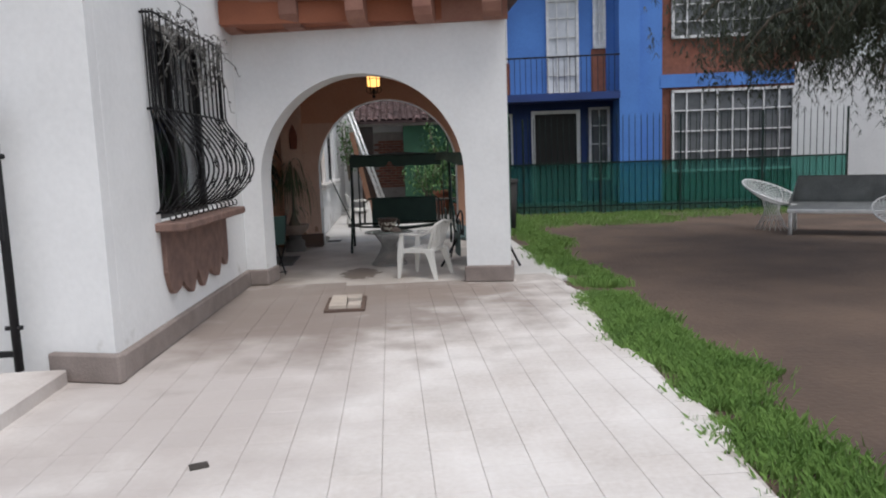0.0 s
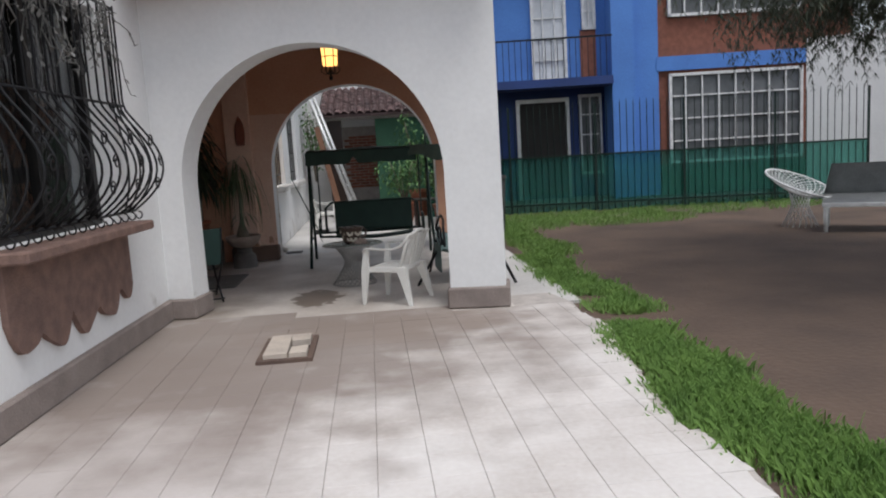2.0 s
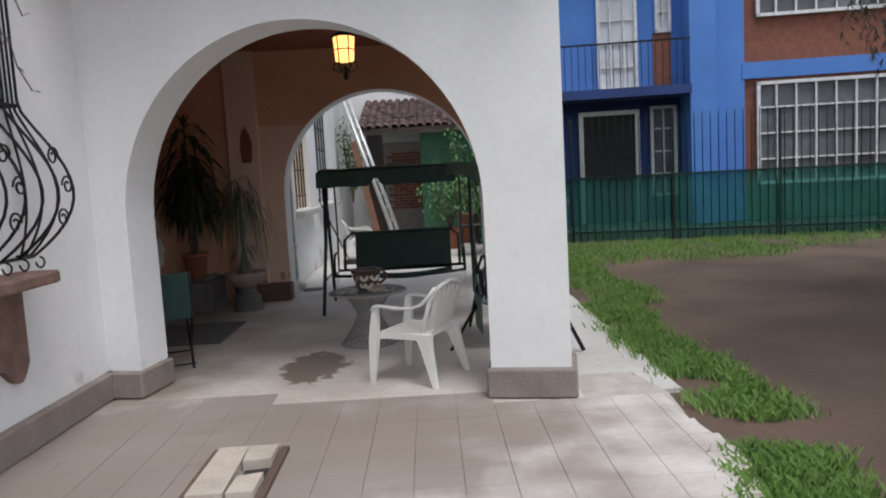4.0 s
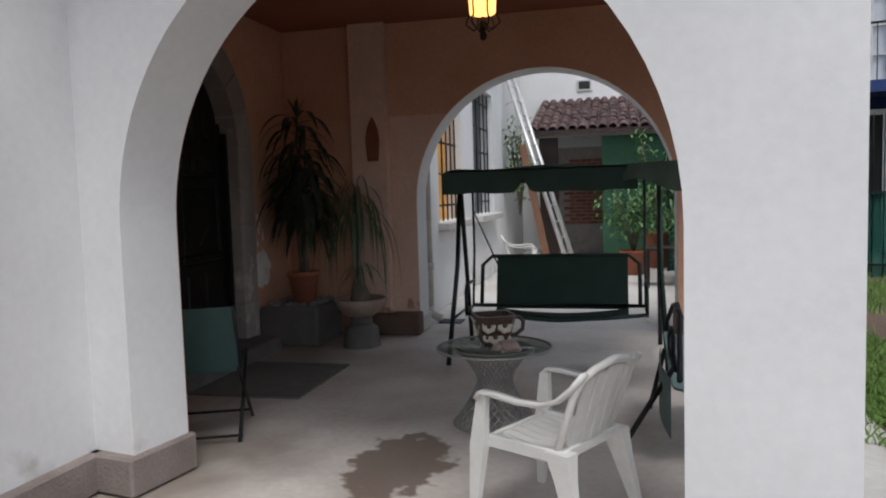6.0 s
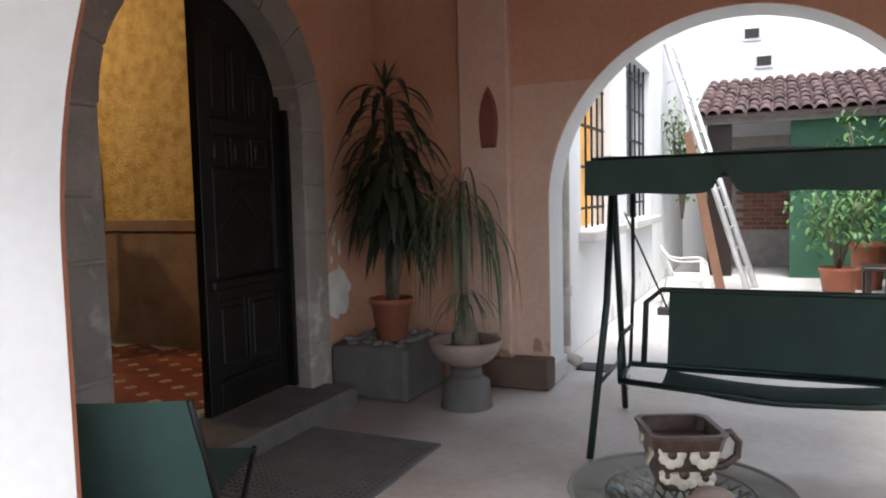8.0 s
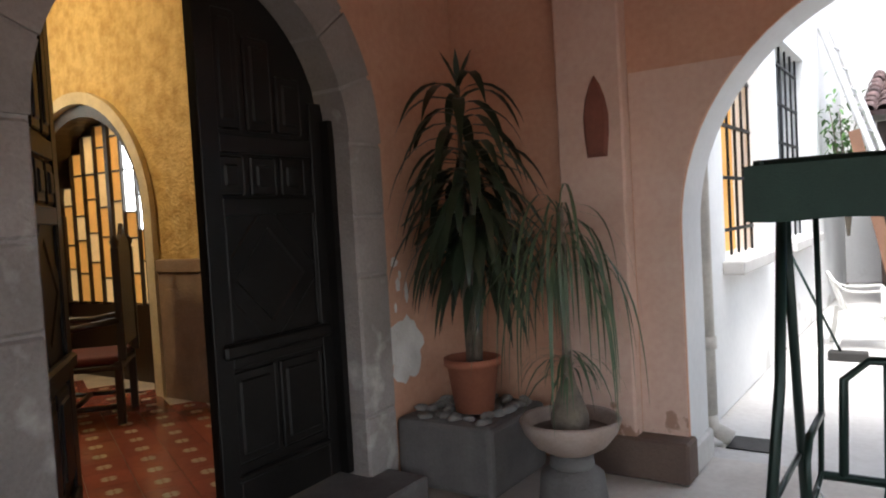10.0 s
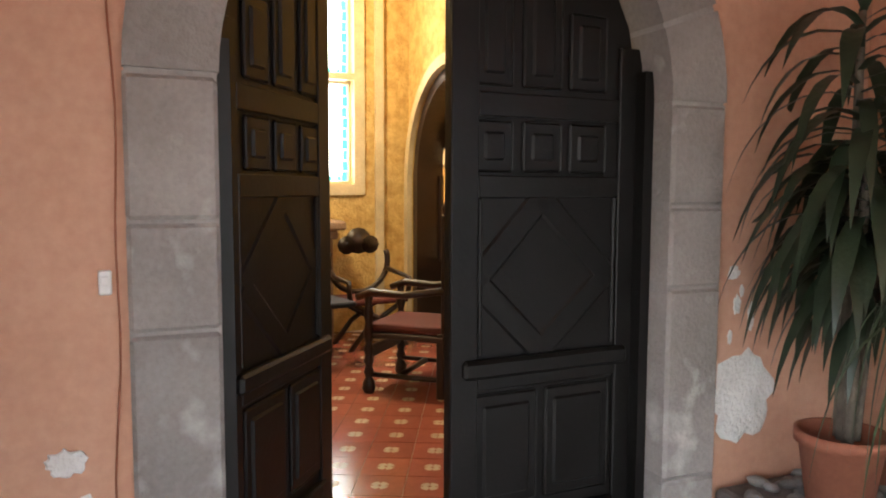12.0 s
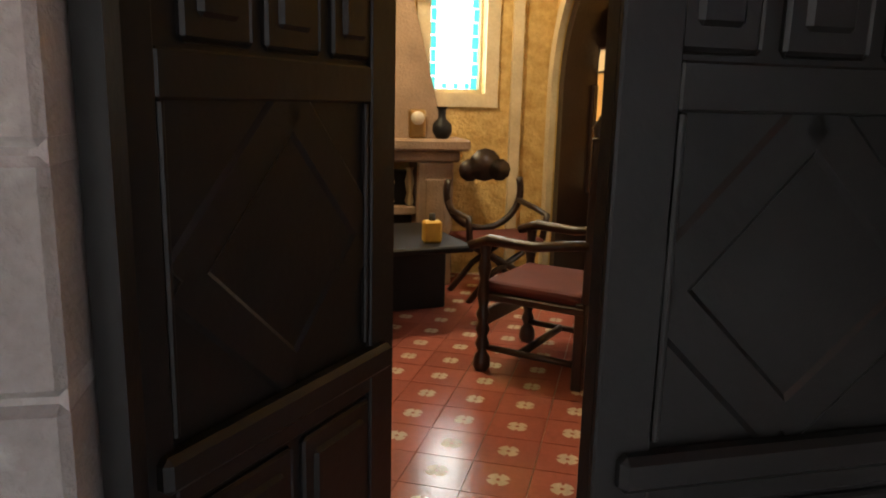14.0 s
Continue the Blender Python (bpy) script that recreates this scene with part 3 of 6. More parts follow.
for z in (0.12, 1.15):
    part("rail", M().box(0, 9.2, -0.02, 0.02, z, z + 0.035), GREENIRON, fence)
bar = M().tube([(0, 0, -0.05), (0, 0, 2.2), (0, 0, 2.3)], [0.009, 0.009, 0.002], 5).mesh("bar", GREENIRON)
for i in range(66):
    part("bar", bar, None, fence).location = (i * 0.14, 0, 0)
for i in range(6):
    part("post", M().box(i * 1.84 - 0.02, i * 1.84 + 0.02, -0.02, 0.02, -0.05, 2.25), GREENIRON, fence)


def grid_window(parent, x0, x1, z0, z1, nx, nz, y, frame_mat=WHITEMETAL, bar_w=0.035, glass_mat=None):
    """A window let into a wall's face: frame, bars, and the pane behind them."""
    w = part("window", M().box(x0, x1, y + 0.06, y + 0.1, z0, z1), glass_mat or WINDOWDARK, parent)
    f = M()
    for a, b, c, d in ((x0, x1, z0, z0 + 0.07), (x0, x1, z1 - 0.07, z1), (x0, x0 + 0.07, z0, z1), (x1 - 0.07, x1, z0, z1)):
        f.box(a, b, y - 0.03, y + 0.058, c, d)
    part("window_frame", f, frame_mat, w)
    for i in range(1, nx):
        x = x0 + (x1 - x0) * i / nx
        part("glazing_bar", M().box(x - bar_w / 2, x + bar_w / 2, y - 0.01, y + 0.05, z0 + 0.07, z1 - 0.07), frame_mat, w)
    for i in range(1, nz):
        z = z0 + (z1 - z0) * i / nz
        part("glazing_bar", M().box(x0 + 0.07, x1 - 0.07, y + 0.0, y + 0.045, z - bar_w / 2, z + bar_w / 2), frame_mat, w)
    return w


BH = pose(0.9, 21.2, 0, 0, 0, -8.0)
house = thing("apartment_house", "cobalt blue house with brick panels and white windows", "house", BH)
# recessed part with entrance and balcony, then the projecting blue pier and the window bay
part("wall", M().box(1.1, 5.6, 0.8, 1.1, 0, 7.0), BLUEDK, house, "dark blue recessed ground floor wall")
part("wall", M().box(1.1, 5.0, 0.45, 0.8, 3.05, 7.0), BLUE, house)
part("wall", M().box(5.0, 5.55, -0.35, 1.1, 0, 7.0), BLUE, house, "cobalt blue projecting pier")
part("wall", M().box(5.55, 6.2, -0.1, 1.1, 0, 7.0), BLUE, house)
part("wall", M().box(6.2, 11.0, -0.02, 1.1, 0, 7.0), BRICK, house, "red brick infill")
part("wall", M().box(6.15, 11.0, -0.12, -0.02, 3.1, 3.45), BLUE, house, "blue floor band")
part("wall", M().box(6.15, 11.0, -0.08, -0.02, 0.0, 0.75), GREENWALL, house, "dark green dado")
part("balcony", M().box(1.1, 5.0, -0.5, 0.46, 2.85, 3.05), BLUEDK, house, "balcony slab over the entrance")
rail = part("balcony_railing", M().box(1.1, 5.0, -0.45, -0.42, 4.0, 4.04), IRON, house)
for i in range(14, 40):
    part("baluster", M().box(-1 + i * 0.15, -0.985 + i * 0.15, -0.445, -0.425, 3.05, 4.0), IRON, rail)
part("brick_panel", M().box(1.1, 2.05, 0.41, 0.45, 3.05, 4.0), BRICK, house, "red brick panel")
part("brick_panel", M().box(4.35, 4.75, 0.41, 0.45, 3.05, 4.3), BRICK, house, "red brick panel")
grid_window(house, 1.15, 2.0, 4.0, 5.7, 2, 3, 0.36, glass_mat=WINDOWPALE)
grid_window(house, 3.1, 4.0, 3.08, 5.7, 3, 5, 0.36, glass_mat=WINDOWPALE)
grid_window(house, 4.4, 4.75, 4.3, 5.7, 2, 3, 0.36, glass_mat=WINDOWPALE)
grid_window(house, 1.15, 2.1, 1.0, 2.6, 3, 3, 0.7)
grid_window(house, 4.3, 4.9, 0.6, 2.7, 2, 4, 0.7)
grid_window(house, 6.45, 9.75, 0.78, 3.02, 8, 4, -0.12)
grid_window(house, 6.45, 9.75, 4.4, 6.2, 8, 4, -0.12)
door = part("door", M().box(2.75, 3.95, 0.72, 0.8, 0.05, 2.55), DARK, house, "dark entrance door in a grey frame")
df = M()
for a, b, c, d in ((2.65, 2.75, 0, 2.65), (3.95, 4.05, 0, 2.65), (2.75, 3.95, 2.55, 2.65)):
    df.box(a, b, 0.68, 0.8, c, d)
part("door_frame", df, STEEL, door)
part("roof", M().box(1.0, 11.2, -0.6, 8, 7.0, 7.25), CONCRETE, house)

tagged(part("wall_boundary", M().box(0, 9, 0, 0.2, 0, 3.4, pose(9.3, 17.6, 0, 0, 0, -30)), WHITE), "white boundary wall of the garden", kind="structure")


# drooping tree
def drooping_tree(at):
    t = thing("tree", "garden tree with dark drooping foliage", "tree", at)
    trunk = M().tube([(0, 0, -0.1), (0.03, 0.02, 1.2), (-0.05, 0.05, 2.6), (-0.1, 0, 4.2), (-0.2, 0, 6.0)], [0.17, 0.13, 0.12, 0.10, 0.05], 9)
    ends = []
    for i in range(38):
        a, r, z = rnd.uniform(2.1, 4.2), rnd.uniform(1.2, 4.0), rnd.uniform(2.75, 4.6)
        z = z if r > 2.3 else z * 0.85
        e = Vector((r * math.cos(a), r * math.sin(a), z + 0.15))
        mid = Vector((e.x * 0.45, e.y * 0.45, z + 0.75))
        trunk.tube([(-0.1, 0, z + 0.1), mid, e, e * 1.12 + Vector((0, 0, -0.8))], [0.06, 0.04, 0.025, 0.01], 6)
        ends += [mid, (mid + e) / 2, e, e * 1.1 + Vector((0, 0, -0.4))]
    part("trunk", trunk, BARK, t)
    crown = M()
    for e in ends:
        for _ in range(52):
            p = e + Vector((rnd.gauss(0, 0.36), rnd.gauss(0, 0.36), rnd.gauss(0.05, 0.3)))
            n = rnd.randint(2, 5)
            for k in range(n):
                q = p + Vector((rnd.gauss(0, 0.05), rnd.gauss(0, 0.05), -k * 0.085))
                for _s in range(5):
                    a = rnd.uniform(0, 6.28)
                    crown.blade(q, (math.cos(a), math.sin(a), rnd.uniform(-0.6, 0.5)), rnd.uniform(0.08, 0.15), 0.034, 1.2, 1)
    part("crown", crown, NEEDLE, t)
    return t


drooping_tree(pose(7.35, 8.7, 0))

# ---- the barred window, gate and terrace ----
window = tagged(part("window_1", M().box(-2.50, -2.47, 6.35, 8.1, 1.0, 2.62), PANE), "dark window behind a bellied wrought iron grille", kind="structure")
window.visible_shadow = False
window.matrix_world = HOUSE
wf = M()
for a, b, c, d in ((6.35, 8.1, 1.0, 1.06), (6.35, 8.1, 2.56, 2.62), (6.35, 6.42, 1.06, 2.56), (8.03, 8.1, 1.06, 2.56), (7.19, 7.26, 1.06, 2.56)):
    wf.box(-2.53, -2.44, a, b, c, d)
part("window_frame", wf, DARKWOOD, window)
cur = M()
for i in range(40):
    y = 6.36 + i * 0.0435
    cur.box(-2.64 + 0.015 * math.sin(i * 1.9), -2.62 + 0.015 * math.sin(i * 1.9), y, y + 0.042, 1.0, 2.62)
tagged(part("curtain", cur, CURTAIN), "dark grey brown curtain hanging behind the window", "curtain").matrix_world = HOUSE
sill = M().box(-2.34, -2.08, 6.2, 8.2, 0.93, 1.0, b=0.012)
part("window_sill", sill, PINKSTONE, window, "worn stone sill")


def grille(name, y0, y1, z0, z1, xw, out, step, label):
    """A wrought iron window grille whose bars belly out below."""
    g = thing(name, label, "window grille")
    h = z1 - z0

    def bow(t):
        if t > 0.52:
            return 0.10
        u = t / 0.52
        return 0.10 + out * math.sin(math.pi * min(1, max(0, u)) ** 0.8) ** 1.2

    n = int((y1 - y0) / step)
    zs = [i / 26 for i in range(27)]
    m = M().tube([(xw + bow(t), 0, z0 + t * h) for t in zs], 0.0085, 5).mesh("bar", IRON)
    for i in range(n + 1):
        part("bar", m, None, g).location = (0, y0 + (y1 - y0) * i / n, 0)
    # the bars of the two returning sides
    for y in (y0, y1):
        for k in range(1, 4):
            f = k / 4
            part("bar", M().tube([(xw + bow(t) * f, y, z0 + t * h) for t in zs], 0.0075, 5), IRON, g)
    for t in (0.0, 0.52, 0.985):
        x = xw + bow(t)
        part("rail", M().tube([(xw, y0, z0 + t * h), (x, y0, z0 + t * h), (x, y1, z0 + t * h), (xw, y1, z0 + t * h)], 0.011, 5), IRON, g)
    # scrolls on the belly and along the foot
    for y in [y0 + (y1 - y0) * k for k in (0.04, 0.26, 0.5, 0.74, 0.96)]:
        for zc, s in ((0.13, 1), (0.24, -1), (0.34, 1)):
            pts = []
            for i in range(17):
                a, r = i * 0.55, 0.055 * (1 - i / 22)
                pts.append((xw + bow(zc) + 0.012, y + s * r * math.cos(a), z0 + zc * h + r * math.sin(a)))
            part("scroll", M().tube(pts, 0.006, 5), IRON, g)
    for y in [y0 + (y1 - y0) * (k + 0.5) / 4 for k in range(4)]:
        pts = [(xw + 0.115, y + 0.06 * math.sin(a) * (1 if a < 3.14 else -1), z0 + (0.74 + 0.12 * math.cos(a * 0.5)) * h) for a in [i * 6.28 / 16 for i in range(17)]]
        part("scroll", M().tube(pts, 0.006, 5), IRON, g)
    for i in range(n + 1):
        y = y0 + (y1 - y0) * i / n
        pts = [(xw + 0.13 + 0.025 * math.sin(a), y, z0 - 0.035 + 0.03 * math.cos(a)) for a in [j * 0.6 for j in range(9)]]
        part("scroll", M().tube(pts, 0.006, 5), IRON, g)
    return g


grille("window_grille", 6.25, 8.2, 1.08, 2.66, -2.32, 0.26, 0.145, "black wrought iron window grille, bellied and scrolled").matrix_world = HOUSE
# dry vine over the grille
vine = M()
for i in range(46):
    y = rnd.uniform(6.2, 8.0)
    p = Vector((-2.2 + rnd.uniform(-0.05, 0.08), y, 2.68 - rnd.uniform(0, 0.12)))
    pts = [p]
    for _ in range(rnd.randint(4, 10)):
        p = p + Vector((rnd.gauss(0, 0.03), rnd.gauss(0, 0.06), rnd.gauss(-0.05, 0.05)))
        pts.append(p)
    vine.tube(pts, 0.004, 4)
    for q in pts[1:]:
        vine.blade(q, (rnd.gauss(0, 1), rnd.gauss(0, 1), rnd.gauss(0, 1)), 0.05, 0.03, 1, 2)
tagged(part("vine", vine, STONE), "dry grey vine tangled over the window grille", "vine").matrix_world = HOUSE

# carved apron under the sill
apron = M()
seg = 48
for i in range(seg):
    ya, yb = 6.3 + 1.85 * i / seg, 6.3 + 1.85 * (i + 1) / seg

    def hem(y):
        u = (y - 6.3) / 1.85
        return 0.50 - 0.17 * abs(math.sin(u * math.pi * 4.5 + 0.4)) ** 0.8 + 0.16 * abs(2 * u - 1) ** 6 - 0.02 * math.sin(u * 41)

    apron.polys([[(ya, hem(ya)), (yb, hem(yb)), (yb, 0.93), (ya, 0.93)]], -2.319, -2.28, YWALL)
tagged(part("apron_panel", apron, PINKSTONE), "worn pinkish stone apron with a scalloped hem", "stone panel").matrix_world = HOUSE

gate = thing("gate", "black iron gate beside the house corner", "gate", pose(-3.12, 5.32, 0.1))
part("post", M().tube([(0, 0, 0), (0, 0, 1.85)], 0.03, 8), IRON, gate)
part("hinge", M().tube([(-0.06, 0, 1.45), (0.05, 0, 1.45)], 0.018, 6), IRON, gate)
part("hinge", M().tube([(-0.06, 0, 0.3), (0.05, 0, 0.3)], 0.018, 6), IRON, gate)
part("latch_bar", M().box(-0.02, 0.015, -0.05, -0.03, 0.9, 1.1), IRON, gate)
for i in range(7):
    part("bar", M().tube([(-0.15 - 0.13 * i, 0, 0.05), (-0.15 - 0.13 * i, 0, 1.75)], 0.01, 5), IRON, gate)
for z in (0.1, 1.7):
    part("rail", M().box(-1.1, 0, -0.012, 0.012, z, z + 0.04), IRON, gate)

drain = thing("drain_cover", "broken square concrete drain cover lying in the paving", "drain cover", pose(-1.04, 7.54, 0.0, 0, 0, 0) @ Matrix.Diagonal((0.82, 1.0, 1.0, 1)))
part("rim", M().box(-0.24, -0.19, -0.34, 0.34, 0, 0.025).box(0.19, 0.24, -0.34, 0.34, 0, 0.025).box(-0.19, 0.19, -0.34, -0.29, 0, 0.025).box(-0.19, 0.19, 0.29, 0.34, 0, 0.012), PLINTH_IN, drain)
part("slab", M().polys([[(-0.185, -0.285), (0.02, -0.285), (0.0, 0.285), (-0.185, 0.285)], [(0.02, 0.08), (0.185, 0.1), (0.185, 0.285), (0.0, 0.285)], [(0.035, -0.285), (0.185, -0.285), (0.185, -0.07), (0.04, -0.1)]], 0.004, 0.055, Matrix(((1, 0, 0, 0), (0, 0, 1, 0), (0, 1, 0, 0), (0, 0, 0, 1)))), mat("pale_broken_slab", (0.55, 0.48, 0.41), (0.42, 0.36, 0.31), 0.85, scale=6, fine=50, bump=0.3), drain)
part("hole", M().box(0.03, 0.185, -0.1, 0.1, 0.001, 0.006), DARK, drain, "dark gap in the broken slab")
drain2 = thing("floor_drain", "small dark drain grate in the paving", "drain", pose(-1.53, 3.74, 0.002, 0, 0, 20))
part("grate", M().box(-0.045, 0.045, -0.035, 0.035, 0, 0.006, b=0.002), CURTAIN, drain2)

# ---- hanging lantern ----
lantern = thing("hanging_lantern", "lit amber glass lantern in a black iron cage", "lantern", pose(-0.72, 10.9, 2.3))
part("chain", M().tube([(0, 0, 0.45), (0, 0, 0.66)], 0.008, 6), IRON, lantern)
part("cap", M().lathe([(0.01, 0.47), (0.04, 0.45), (0.12, 0.40), (0.125, 0.39), (0.0, 0.39)], n=6), IRON, lantern)
part("glass", M().lathe([(0.0, 0.165), (0.085, 0.17), (0.098, 0.385), (0.0, 0.388)], n=6), LANTERNGLOW, lantern, "glowing amber glass")
for i in range(6):
    a = i * math.pi / 3
    part("rib", M().tube([(0.088 * math.cos(a), 0.088 * math.sin(a), 0.165), (0.103 * math.cos(a), 0.103 * math.sin(a), 0.39)], 0.006, 5), IRON, lantern)
    part("scroll", M().tube([(0.09 * math.cos(a), 0.09 * math.sin(a), 0.165), (0.11 * math.cos(a), 0.11 * math.sin(a), 0.11), (0.06 * math.cos(a), 0.06 * math.sin(a), 0.07), (0.015 * math.cos(a), 0.015 * math.sin(a), 0.10)], 0.006, 5), IRON, lantern)
part("band", M().lathe([(0.1, 0.265), (0.104, 0.27), (0.1, 0.275)], n=6), IRON, lantern)
part("finial", M().lathe([(0.0, 0.0), (0.02, 0.015), (0.025, 0.04), (0.012, 0.06), (0.03, 0.10), (0.0, 0.165)], n=12), IRON, lantern)


# ---- plastic chairs ----
def plastic_chair(at):
    """A stacking armchair: it faces +y, feet round the origin."""
    c = thing("plastic_chair", "white moulded plastic garden armchair with slotted seat and back", "chair", at, "plastic chairs")
    seat = M()
    n = 10
    for i in range(7):  # slats with slots between
        x0, x1 = -0.215 + i * 0.0625, -0.215 + i * 0.0625 + 0.056
        for j in range(n):
            ya, yb = -0.2 + 0.43 * j / n, -0.2 + 0.43 * (j + 1) / n
            za, zb = [0.415 - 0.03 * math.sin(math.pi * min(1, (y + 0.2) / 0.4)) - (0.03 * max(0, y - 0.17) / 0.06) + 0.0 for y in (ya, yb)]
            seat.add([(x0, ya, za), (x1, ya, za), (x1, yb, zb), (x0, yb, zb), (x0, ya, za - 0.014), (x1, ya, za - 0.014), (x1, yb, zb - 0.014), (x0, yb, zb - 0.014)],
                     [(0, 1, 2, 3), (7, 6, 5, 4), (0, 4, 5, 1), (2, 6, 7, 3), (1, 5, 6, 2), (0, 3, 7, 4)])
    seat.box(-0.235, 0.235, -0.215, -0.195, 0.37, 0.42, b=0.006).box(-0.235, 0.235, 0.225, 0.245, 0.335, 0.40, b=0.006)
    seat.box(-0.24, -0.215, -0.2, 0.23, 0.355, 0.415, b=0.006).box(0.215, 0.24, -0.2, 0.23, 0.355, 0.415, b=0.006)
    for y in (-0.05, 0.1):
        seat.box(-0.22, 0.22, y - 0.02, y + 0.02, 0.365, 0.385)
    part("seat", seat, PLASTIC, c)

    def back_pt(u, v):  # u across -1..1, v up 0..1
        return Vector((u * (0.215 + 0.02 * v), -0.2 - 0.13 * v + 0.035 * u * u - 0.045 * (1 - abs(u)) * 0, 0.40 + v * (0.41 - 0.06 * u * u)))

    for i in range(5):
        slat = M()
        a, b = -0.8 + i * 0.33, -0.8 + i * 0.33 + 0.25
        d = Vector((0, -0.012, 0))
        rows = [back_pt(w, 0.05 + j * 0.14) for j in range(7) for w in (a, b)]
        m_ = len(rows)
        slat.add(rows + [q + d for q in rows], [(2 * j, 2 * j + 1, 2 * j + 3, 2 * j + 2) for j in range(6)] + [(m_ + 2 * j + 2, m_ + 2 * j + 3, m_ + 2 * j + 1, m_ + 2 * j) for j in range(6)]
                 + [(2 * j + k, m_ + 2 * j + k, m_ + 2 * j + 2 + k, 2 * j + 2 + k) for j in range(6) for k in (0, 1)])
        part("back_slat", slat, PLASTIC, c)
    back = M()
    back.tube([back_pt(-1, 0), back_pt(-1, 0.35), back_pt(-1, 0.75), back_pt(-0.9, 0.93), back_pt(-0.6, 0.96), back_pt(0, 0.97), back_pt(0.6, 0.96), back_pt(0.9, 0.93), back_pt(1, 0.75), back_pt(1, 0.35), back_pt(1, 0)], 0.019, 8)
    part("back_frame", back, PLASTIC, c)
    for s in (-1, 1):
        arm = M()
        pts = [Vector(p) for p in ((s * 0.232, -0.325, 0.775), (s * 0.243, -0.275, 0.71), (s * 0.255, -0.205, 0.645), (s * 0.265, -0.12, 0.615), (s * 0.272, 0.0, 0.61), (s * 0.272, 0.14, 0.622), (s * 0.266, 0.215, 0.62), (s * 0.262, 0.245, 0.585))]
        ring, m_ = [], len(pts)
        for k, p in enumerate(pts):
            d = (pts[min(k + 1, m_ - 1)] - pts[max(k - 1, 0)]).normalized()
            w = Vector((0.026, 0, 0))
            h = d.cross(w.normalized()) * 0.011
            ring += [p - w - h, p - w * 0.6 + h, p + w * 0.6 + h, p + w - h]
        arm.add(ring, [(4 * k + a, 4 * k + (a + 1) % 4, 4 * k + 4 + (a + 1) % 4, 4 * k + 4 + a) for k in range(m_ - 1) for a in range(4)] + [(3, 2, 1, 0), tuple(range(4 * m_ - 4, 4 * m_))], True)
        part("armrest", arm, PLASTIC, c)
        leg = M()
        for top, foot in (((s * 0.25, 0.222, 0.605), (s * 0.272, 0.275, 0.0)), ((s * 0.225, -0.19, 0.41), (s * 0.265, -0.30, 0.0))):
            leg = M()
            t, f = Vector(top), Vector(foot)
            for p, q, wa, wb in ((t, t.lerp(f, 0.4), 0.026, 0.04), (t.lerp(f, 0.4), f, 0.04, 0.02)) if top[1] > 0 else ((t, t.lerp(f, 0.3), 0.062, 0.044), (t.lerp(f, 0.3), f, 0.044, 0.021)):
                a, b = Vector((wa * 0.6, 0, 0)), Vector((0, wa, 0))
                a2, b2 = Vector((wb * 0.6, 0, 0)), Vector((0, wb, 0))
                leg.add([p - a - b, p + a - b, p + a + b, p - a + b, q - a2 - b2, q + a2 - b2, q + a2 + b2, q - a2 + b2], [(0, 1, 5, 4), (1, 2, 6, 5), (2, 3, 7, 6), (3, 0, 4, 7), (0, 3, 2, 1), (4, 5, 6, 7)])
            part("leg", leg, PLASTIC, c)
    return c


chair = plastic_chair(pose(-0.165, 9.175, -0.006, 0, 0, 61) @ Matrix.Diagonal((0.89, 0.86, 0.87, 1)))
copy_thing(chair, pose(-1.28, 16.9, -0.008, 0, 0, -80))

# ---- round table with a wire base ----
table = thing("wire_table", "low round glass table on a white wire hourglass base", "table", pose(-0.6, 10.32, 0))
top = part("tabletop", M().lathe([(0.0, 0.44), (0.325, 0.44), (0.325, 0.449), (0.0, 0.449)], n=48), WATER, table, "round clear glass top")
top.visible_shadow = False
part("rim", M().tube([(0.33 * math.cos(a), 0.33 * math.sin(a), 0.445) for a in [i * 2 * math.pi / 48 for i in range(48)]], 0.007, 6, True), GREYWIRE, table)


def hour(t):
    z = 0.435 * t
    return 0.10 + (0.145 * (1 - t / 0.58) ** 1.4 if t < 0.58 else 0.12 * ((t - 0.58) / 0.42) ** 1.5), z


wires = M()
for s in (-1, 1):
    for k in range(26):
        pts = []
        for i in range(15):
            r, z = hour(i / 14)
            a = 2 * math.pi * k / 26 + s * i / 14 * 2.2
            pts.append((r * math.cos(a), r * math.sin(a), z + 0.004))
        wires.tube(pts, 0.0042, 4)
for t in (0.0, 0.45, 1.0):
    r, z = hour(t)
    wires.tube([(r * math.cos(a), r * math.sin(a), z + 0.006) for a in [i * 2 * math.pi / 32 for i in range(32)]], 0.006, 5, True)
tagged(part("wire_base", wires, GREYWIRE, table, "white crossed wire base"), kind="stuff")

mug = thing("mug_planter", "big brown square mug planter painted with cream flowers", "planter", pose(-0.61, 10.38, 0.45, 0, 0, 24) @ Matrix.Diagonal((0.9, 0.9, 0.88, 1)))
body = M()
for z0, z1, r0, r1 in ((0.0, 0.03, 0.075, 0.085), (0.03, 0.2, 0.085, 0.125)):
    q = lambda r, z: [(r * sx, r * sy, z) for sx, sy in ((-1, -0.8), (-0.8, -1), (0.8, -1), (1, -0.8), (1, 0.8), (0.8, 1), (-0.8, 1), (-1, 0.8))]
    body.add(q(r0, z0) + q(r1, z1), [(i, (i + 1) % 8, (i + 1) % 8 + 8, i + 8) for i in range(8)])
body.add(q(0.125, 0.2) + q(0.112, 0.2) + q(0.105, 0.15), [(i, (i + 1) % 8, (i + 1) % 8 + 8, i + 8) for i in range(16) if i != 7 and i != 15] + [tuple(range(16, 24))])
part("body", body, MUGDARK, mug)
